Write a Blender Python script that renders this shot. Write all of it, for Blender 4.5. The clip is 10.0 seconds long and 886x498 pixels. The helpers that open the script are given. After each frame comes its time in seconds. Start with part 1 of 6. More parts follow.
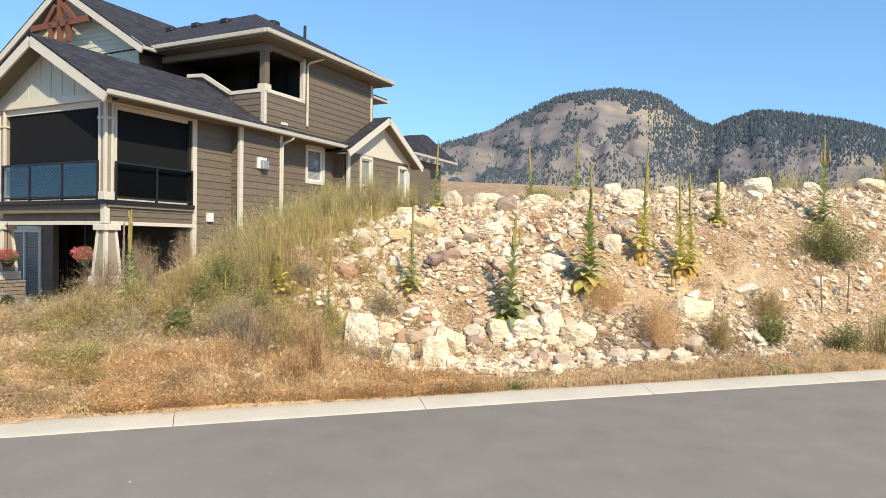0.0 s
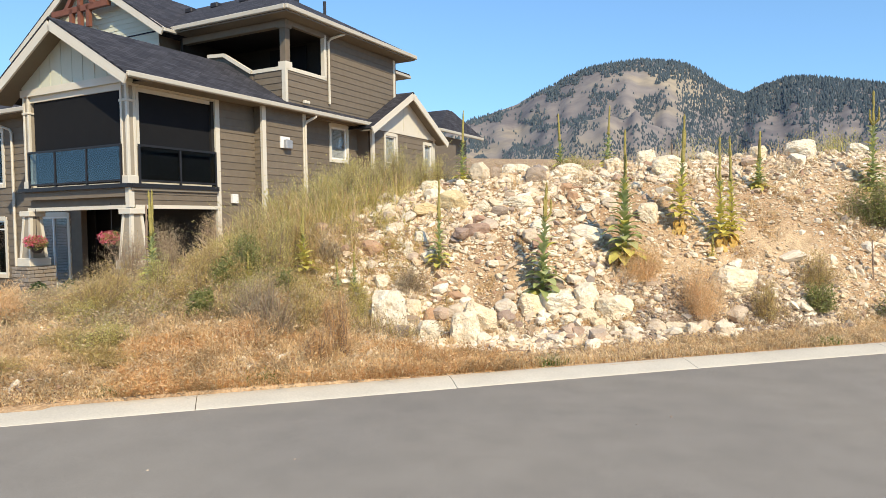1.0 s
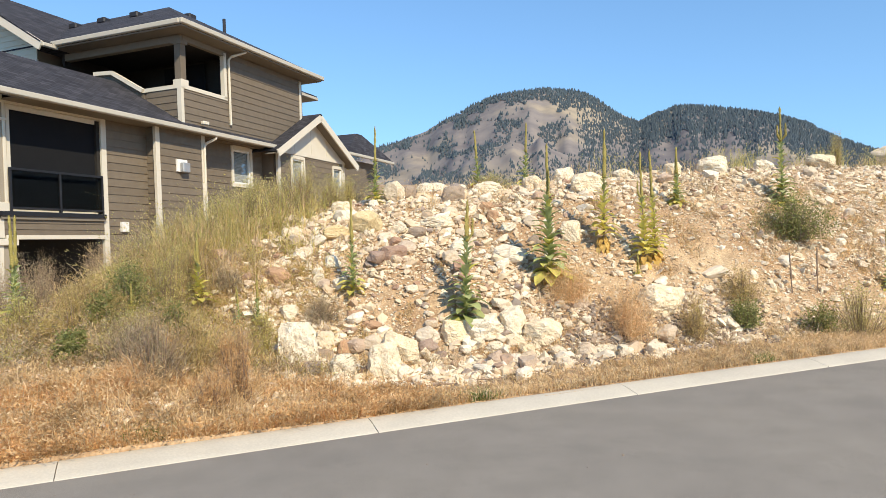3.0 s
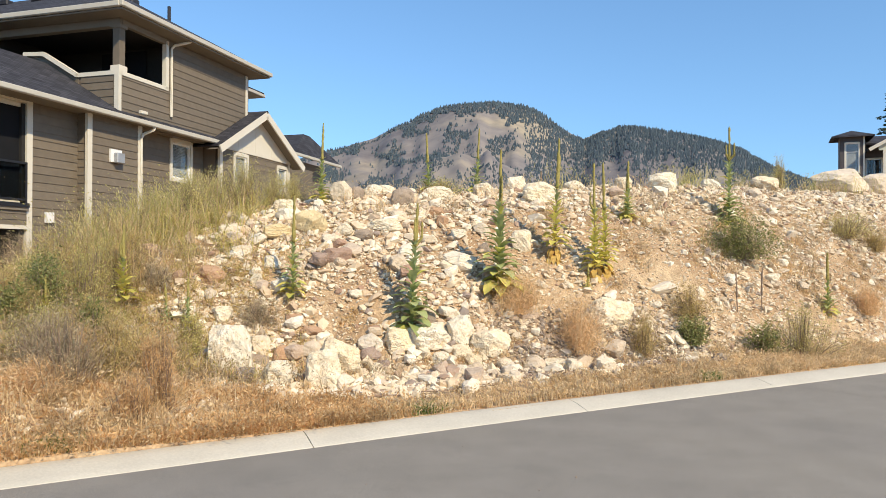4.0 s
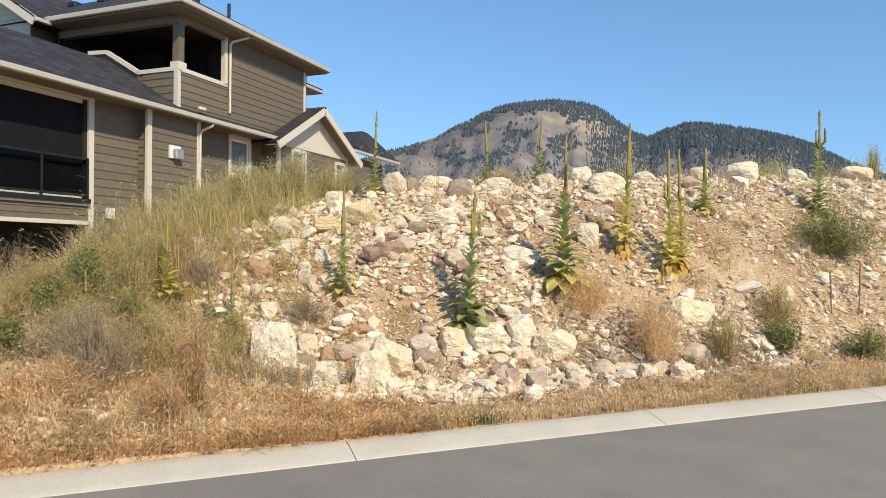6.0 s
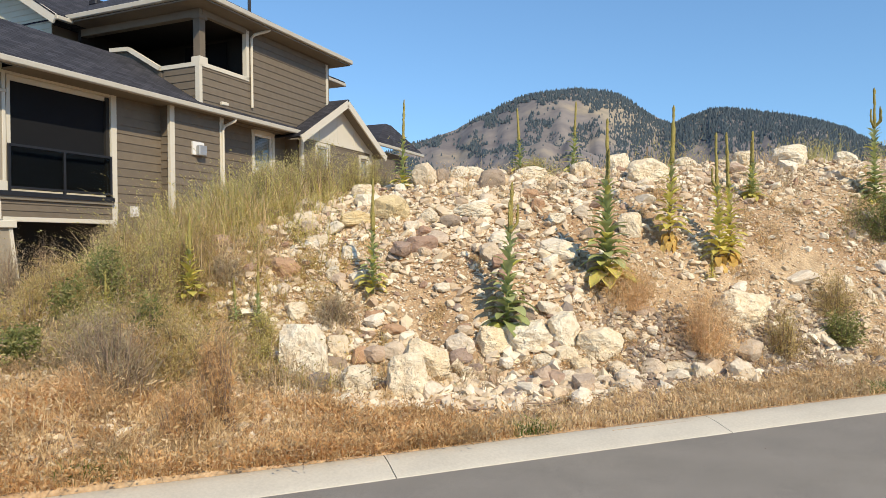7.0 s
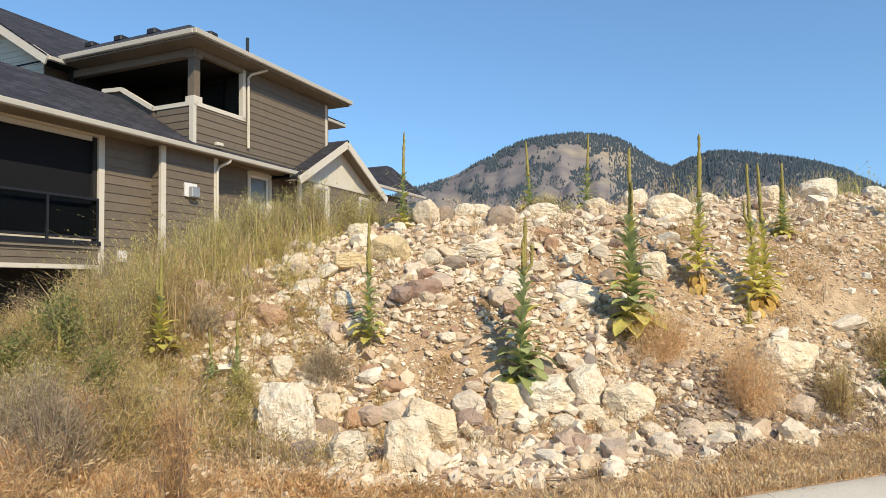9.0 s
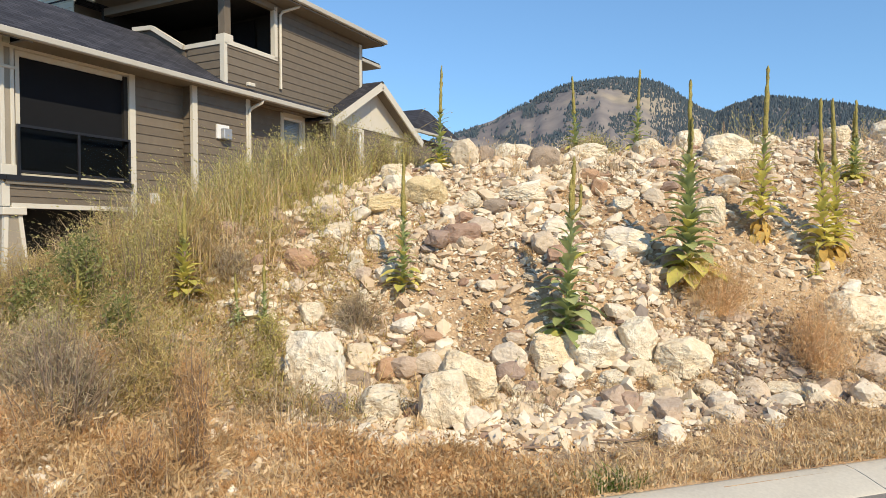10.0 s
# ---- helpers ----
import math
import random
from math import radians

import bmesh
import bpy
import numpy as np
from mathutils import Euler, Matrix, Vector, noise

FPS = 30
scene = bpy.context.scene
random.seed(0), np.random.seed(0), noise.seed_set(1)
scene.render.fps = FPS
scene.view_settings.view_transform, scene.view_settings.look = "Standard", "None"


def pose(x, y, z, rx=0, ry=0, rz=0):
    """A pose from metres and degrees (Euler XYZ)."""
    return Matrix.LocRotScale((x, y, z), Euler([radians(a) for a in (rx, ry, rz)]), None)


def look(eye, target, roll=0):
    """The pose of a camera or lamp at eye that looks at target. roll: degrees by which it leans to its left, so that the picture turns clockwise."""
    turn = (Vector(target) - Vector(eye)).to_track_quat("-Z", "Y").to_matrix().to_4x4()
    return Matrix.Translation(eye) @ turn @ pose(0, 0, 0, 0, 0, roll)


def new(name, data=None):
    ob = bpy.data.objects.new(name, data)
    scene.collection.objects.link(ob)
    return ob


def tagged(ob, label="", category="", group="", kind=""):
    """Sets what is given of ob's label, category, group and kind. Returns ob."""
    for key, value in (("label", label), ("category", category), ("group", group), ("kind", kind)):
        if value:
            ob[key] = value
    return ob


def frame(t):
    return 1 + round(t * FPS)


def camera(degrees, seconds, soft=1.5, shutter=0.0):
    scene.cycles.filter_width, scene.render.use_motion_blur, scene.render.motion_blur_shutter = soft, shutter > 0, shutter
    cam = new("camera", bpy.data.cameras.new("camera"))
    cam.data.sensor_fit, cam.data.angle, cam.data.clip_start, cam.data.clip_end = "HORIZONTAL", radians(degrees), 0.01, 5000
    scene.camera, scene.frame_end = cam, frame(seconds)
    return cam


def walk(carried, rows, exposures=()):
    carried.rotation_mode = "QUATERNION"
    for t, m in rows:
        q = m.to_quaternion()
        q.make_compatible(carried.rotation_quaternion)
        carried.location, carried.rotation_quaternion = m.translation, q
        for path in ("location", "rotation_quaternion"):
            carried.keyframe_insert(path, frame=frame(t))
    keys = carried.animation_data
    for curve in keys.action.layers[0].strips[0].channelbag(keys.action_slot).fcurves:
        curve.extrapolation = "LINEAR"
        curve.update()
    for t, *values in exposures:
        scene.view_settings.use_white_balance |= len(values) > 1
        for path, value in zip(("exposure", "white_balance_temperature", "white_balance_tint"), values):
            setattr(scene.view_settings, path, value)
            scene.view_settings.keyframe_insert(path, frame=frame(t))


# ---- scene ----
import itertools

cam = camera(66.0, 10.0, soft=0.65)
PATH = [
    (0, (0.202, 0.711, 1.671), (-0.94, 2.353, 1.652), 0.7),
    (0.5, (0.162, 0.913, 1.626), (-1.084, 2.476, 1.55), 0.6),
    (1, (-0.015, 1.011, 1.596), (-1.222, 2.604, 1.514), -0.8),
    (1.5, (-0.203, 1.098, 1.597), (-1.49, 2.624, 1.476), -1.3),
    (2, (-0.274, 1.304, 1.555), (-1.599, 2.801, 1.509), 0.8),
    (2.5, (-0.34, 1.479, 1.569), (-1.56, 3.062, 1.482), 1.1),
    (3, (-0.513, 1.621, 1.535), (-1.504, 3.358, 1.524), -2.1),
    (3.2, (-0.658, 1.684, 1.517), (-1.535, 3.482, 1.534), -0.4),
    (4.3, (-0.762, 2.005, 1.487), (-1.583, 3.827, 1.497), 0.8),
    (4.5, (-0.795, 2.049, 1.489), (-1.586, 3.886, 1.501), 1.3),
    (5, (-0.865, 2.21, 1.502), (-1.626, 4.06, 1.517), -0.7),
    (5.5, (-0.97, 2.328, 1.461), (-1.79, 4.152, 1.475), -0.8),
    (6, (-1.012, 2.521, 1.422), (-2.012, 4.253, 1.431), 0.4),
    (6.2, (-1.07, 2.581, 1.436), (-2.112, 4.288, 1.392), -0.6),
    (7.3, (-1.425, 2.969, 1.462), (-2.499, 4.656, 1.495), -0.4),
    (7.5, (-1.451, 3.059, 1.473), (-2.628, 4.672, 1.582), 0.3),
    (8, (-1.487, 3.238, 1.45), (-2.721, 4.809, 1.557), 0.7),
    (8.5, (-1.608, 3.42, 1.466), (-2.737, 5.069, 1.544), 0.7),
    (9, (-1.825, 3.551, 1.457), (-2.886, 5.242, 1.571), -1.0),
    (9.5, (-1.962, 3.742, 1.429), (-3.119, 5.371, 1.51), -0.2),
    (10, (-2.125, 3.941, 1.431), (-3.275, 5.578, 1.392), -0.4),
]
walk(cam, [(t, look(eye, target, roll)) for t, eye, target, roll in PATH], exposures=((0.0, 0.39), (2.5, 0.39), (4.5, 0.26), (5.5, 0.18), (8.0, 0.13), (10.0, 0.17)))

# ---- light ----
world = bpy.data.worlds.new("sky")
scene.world = world
world.use_nodes = True
SUN_TO = Vector((1.06, -0.56, 0.95)).normalized()
wn = world.node_tree.nodes
wl = world.node_tree.links
sky = wn.new("ShaderNodeTexSky")
sky.sky_type, sky.sun_disc = "NISHITA", False
sky.sun_elevation = math.asin(SUN_TO.z)
sky.sun_rotation = math.atan2(SUN_TO.x, SUN_TO.y)
sky.altitude, sky.air_density, sky.dust_density, sky.ozone_density = 400, 1.0, 0.1, 3.0
tint = wn.new("ShaderNodeMix")
tint.data_type, tint.blend_type = "RGBA", "MULTIPLY"
tint.inputs["Factor"].default_value, tint.inputs["B"].default_value = 1.0, (0.90, 1.09, 1.15, 1)
wc, lift = wn.new("ShaderNodeTexCoord"), wn.new("ShaderNodeVectorMath")
lift.operation = "MULTIPLY_ADD"
lift.inputs[1].default_value, lift.inputs[2].default_value = (1, 1, 0.7), (0, 0, 0.10)
wl.new(wc.outputs["Generated"], lift.inputs[0])
wl.new(lift.outputs[0], sky.inputs[0])
wl.new(sky.outputs[0], tint.inputs["A"])
wl.new(tint.outputs["Result"], wn["Background"].inputs[0])
wn["Background"].inputs[1].default_value = 0.137
sun_data = bpy.data.lights.new("sun", "SUN")
sun_data.energy, sun_data.angle, sun_data.color = 4.4, radians(0.53), (1.0, 0.855, 0.62)
sun_ob = new("sun", sun_data)
sun_ob.matrix_world = look(SUN_TO * 50, (0, 0, 0))


# ---- materials ----
def material(name, rough=0.8, metal=0.0):
    m = bpy.data.materials.new(name)
    m.use_nodes = True
    b = m.node_tree.nodes["Principled BSDF"]
    b.inputs["Roughness"].default_value, b.inputs["Metallic"].default_value = rough, metal
    b.inputs["Specular IOR Level"].default_value = 0.3
    return m, m.node_tree.nodes, m.node_tree.links, b


def ramp_of(n, stops, smooth=True):
    r = n.new("ShaderNodeValToRGB")
    r.color_ramp.interpolation = "LINEAR" if smooth else "CONSTANT"
    els = r.color_ramp.elements
    while len(els) < len(stops):
        els.new(0.5)
    for e, (p, c) in zip(els, stops):
        e.position, e.color = p, (*c, 1)
    return r


def noise_of(n, l, scale, detail=4, kind="Object", rough=0.55):
    t = n.new("ShaderNodeTexNoise")
    t.inputs["Scale"].default_value, t.inputs["Detail"].default_value, t.inputs["Roughness"].default_value = scale, detail, rough
    c = n.new("ShaderNodeTexCoord")
    l.new(c.outputs[kind], t.inputs["Vector"])
    return t


def mix_of(n, l, kind, fac, a, b):
    m = n.new("ShaderNodeMix")
    m.data_type, m.blend_type = "RGBA", kind
    for sock, v in ((m.inputs["Factor"], fac), (m.inputs["A"], a), (m.inputs["B"], b)):
        if hasattr(v, "links"):
            l.new(v, sock)
        else:
            sock.default_value = v if not isinstance(v, tuple) else (*v, 1)
    return m.outputs["Result"]


def bump_of(n, l, b, height, strength=0.3, distance=0.02):
    u = n.new("ShaderNodeBump")
    u.inputs["Strength"].default_value, u.inputs["Distance"].default_value = strength, distance
    l.new(height, u.inputs["Height"])
    l.new(u.outputs[0], b.inputs["Normal"])


def mottled(name, dark, light, scale=3.0, fine=40.0, rough=0.8, bump=0.25, dist=0.01, metal=0.0, kind="Object"):
    """Two-scale variation between two colours, with a fine relief."""
    m, n, l, b = material(name, rough, metal)
    big, small = noise_of(n, l, scale, kind=kind), noise_of(n, l, fine, 5, kind=kind)
    r = ramp_of(n, ((0.3, dark), (0.7, light)))
    add = n.new("ShaderNodeMath")
    add.operation = "MULTIPLY_ADD"
    l.new(small.outputs[0], add.inputs[0])
    add.inputs[1].default_value = 0.5
    half = n.new("ShaderNodeMath")
    half.operation = "MULTIPLY"
    half.inputs[1].default_value = 0.5
    l.new(big.outputs[0], half.inputs[0])
    l.new(half.outputs[0], add.inputs[2])
    l.new(add.outputs[0], r.inputs[0])
    l.new(r.outputs[0], b.inputs["Base Color"])
    if bump:
        bump_of(n, l, b, small.outputs[0], bump, dist)
    return m


def varied(name, stops, source="object", scale=6.0, rough=0.85, bump=0.4, dist=0.02, grain=0.35, translucent=0.0, wear_shade=(0.6, 0.5, 0.4), clump=0.0):
    """A colour picked for each object or loose piece, with grain over it and, on weeds, patches of faded and dead
    growth and of painted shade.
    """
    m, n, l, b = material(name, rough)
    if source == "object":
        o = n.new("ShaderNodeObjectInfo")
        pick = o.outputs["Random"]
    else:
        o = n.new("ShaderNodeNewGeometry")
        pick = o.outputs["Random Per Island"]
    r = ramp_of(n, stops)
    l.new(pick, r.inputs[0])
    t = noise_of(n, l, scale, 6, rough=0.65)
    # On weeds the dark grain also paints shaded gaps between stems.
    g = ramp_of(n, ((0.3, wear_shade), (0.62, (1, 1, 1))))
    l.new(t.outputs[0], g.inputs[0])
    col = mix_of(n, l, "MULTIPLY", grain, r.outputs[0], g.outputs[0])
    if clump:
        # Dark patches stand in for shade between clumps as well as dead growth.
        pt = noise_of(n, l, 2.6, 4, rough=0.6)
        pg = ramp_of(n, ((0.36, (0.50, 0.45, 0.38)), (0.47, (0.92, 0.89, 0.84)), (0.60, (1.12, 1.11, 1.08))))
        l.new(pt.outputs[0], pg.inputs[0])
        col = mix_of(n, l, "MULTIPLY", clump, col, pg.outputs[0])
    l.new(col, b.inputs["Base Color"])
    if bump:
        bump_of(n, l, b, t.outputs[0], bump, dist)
    if translucent:
        tr = n.new("ShaderNodeBsdfTranslucent")
        l.new(col, tr.inputs[0])
        mx = n.new("ShaderNodeMixShader")
        mx.inputs[0].default_value = translucent
        l.new(b.outputs[0], mx.inputs[1])
        l.new(tr.outputs[0], mx.inputs[2])
        l.new(mx.outputs[0], n["Material Output"].inputs[0])
    return m


def siding_material(name, base):
    m, n, l, b = material(name, 0.62)
    o = n.new("ShaderNodeObjectInfo")
    r = ramp_of(n, ((0.0, tuple(c * 0.93 for c in base)), (1.0, tuple(c * 1.07 for c in base))))
    l.new(o.outputs["Random"], r.inputs[0])
    t = noise_of(n, l, 5.0, 5)
    g = ramp_of(n, ((0.35, (0.88, 0.88, 0.88)), (0.65, (1, 1, 1))))
    l.new(t.outputs[0], g.inputs[0])
    l.new(mix_of(n, l, "MULTIPLY", 1.0, r.outputs[0], g.outputs[0]), b.inputs["Base Color"])
    f = noise_of(n, l, 60.0, 3)
    bump_of(n, l, b, f.outputs[0], 0.15, 0.004)
    return m


def shingle_material():
    m, n, l, b = material("asphalt_shingle", 0.9)
    uv = n.new("ShaderNodeTexCoord")
    br = n.new("ShaderNodeTexBrick")
    l.new(uv.outputs["UV"], br.inputs["Vector"])
    br.inputs["Scale"].default_value = 1.0
    br.inputs["Brick Width"].default_value, br.inputs["Row Height"].default_value = 0.3, 0.145
    br.inputs["Mortar Size"].default_value = 0.012
    br.inputs["Color1"].default_value = (0.030, 0.030, 0.037, 1)
    br.inputs["Color2"].default_value = (0.068, 0.068, 0.080, 1)
    br.inputs["Mortar"].default_value = (0.018, 0.018, 0.022, 1)
    t = noise_of(n, l, 1.3, 5, "UV")
    g = ramp_of(n, ((0.3, (0.65, 0.65, 0.68)), (0.7, (1.15, 1.12, 1.1))))
    l.new(t.outputs[0], g.inputs[0])
    l.new(mix_of(n, l, "MULTIPLY", 1.0, br.outputs["Color"], g.outputs[0]), b.inputs["Base Color"])
    bump_of(n, l, b, br.outputs["Fac"], 0.6, -0.012)
    return m


def glass_material(name, tint, gloss):
    m, n, l, b = material(name)
    clear, shine, mx = n.new("ShaderNodeBsdfTransparent"), n.new("ShaderNodeBsdfGlossy"), n.new("ShaderNodeMixShader")
    clear.inputs[0].default_value = (*tint, 1)
    shine.inputs["Roughness"].default_value = 0.02
    mx.inputs[0].default_value = gloss
    l.new(clear.outputs[0], mx.inputs[1])
    l.new(shine.outputs[0], mx.inputs[2])
    l.new(mx.outputs[0], n["Material Output"].inputs[0])
    return m


def soil_material():
    m, n, l, b = material("stony_soil", 0.95)
    big, mid = noise_of(n, l, 0.55, 5), noise_of(n, l, 6.0, 6)
    base = ramp_of(n, ((0.34, (0.375, 0.25, 0.145)), (0.5, (0.475, 0.335, 0.20)), (0.66, (0.56, 0.425, 0.27))))
    l.new(big.outputs[0], base.inputs[0])
    g = ramp_of(n, ((0.3, (0.62, 0.58, 0.55)), (0.65, (1.1, 1.08, 1.05))))
    l.new(mid.outputs[0], g.inputs[0])
    col = mix_of(n, l, "MULTIPLY", 0.9, base.outputs[0], g.outputs[0])
    vor = n.new("ShaderNodeTexVoronoi")
    vor.inputs["Scale"].default_value = 34
    c = n.new("ShaderNodeTexCoord")
    l.new(c.outputs["Object"], vor.inputs["Vector"])
    peb = ramp_of(n, ((0.0, (1.25, 1.22, 1.18)), (0.35, (1, 1, 1)), (0.8, (0.7, 0.66, 0.62))))
    l.new(vor.outputs["Distance"], peb.inputs[0])
    l.new(mix_of(n, l, "MULTIPLY", 0.7, col, peb.outputs[0]), b.inputs["Base Color"])
    bump_of(n, l, b, vor.outputs["Distance"], 0.6, -0.02)
    return m


def asphalt_material():
    m, n, l, b = material("asphalt", 0.94)
    b.inputs["Specular IOR Level"].default_value = 0.25
    fine, mid, big = noise_of(n, l, 160, 3), noise_of(n, l, 2.2, 5), noise_of(n, l, 0.25, 3)
    r = ramp_of(n, ((0.25, (0.168, 0.151, 0.129)), (0.75, (0.345, 0.312, 0.267))))
    l.new(fine.outputs[0], r.inputs[0])
    g = ramp_of(n, ((0.3, (0.9, 0.9, 0.9)), (0.7, (1.05, 1.05, 1.05))))
    l.new(mid.outputs[0], g.inputs[0])
    h = ramp_of(n, ((0.35, (0.92, 0.92, 0.93)), (0.65, (1.06, 1.05, 1.03))))
    l.new(big.outputs[0], h.inputs[0])
    col = mix_of(n, l, "MULTIPLY", 1.0, r.outputs[0], g.outputs[0])
    l.new(mix_of(n, l, "MULTIPLY", 1.0, col, h.outputs[0]), b.inputs["Base Color"])
    bump_of(n, l, b, fine.outputs[0], 0.35, 0.004)
    return m


ROCK_STOPS = ((0.0, (0.72, 0.63, 0.49)), (0.3, (0.84, 0.76, 0.62)), (0.5, (0.60, 0.48, 0.35)), (0.68, (0.74, 0.64, 0.47)), (0.84, (0.50, 0.39, 0.30)), (0.93, (0.40, 0.25, 0.17)), (1.0, (0.32, 0.28, 0.25)))
STONE_STOPS = ((0.0, (0.64, 0.52, 0.36)), (0.22, (0.84, 0.76, 0.61)), (0.42, (0.56, 0.42, 0.28)), (0.6, (0.70, 0.59, 0.42)), (0.78, (0.50, 0.37, 0.25)), (0.92, (0.82, 0.73, 0.57)), (0.96, (0.38, 0.24, 0.16)), (1.0, (0.33, 0.28, 0.24)))
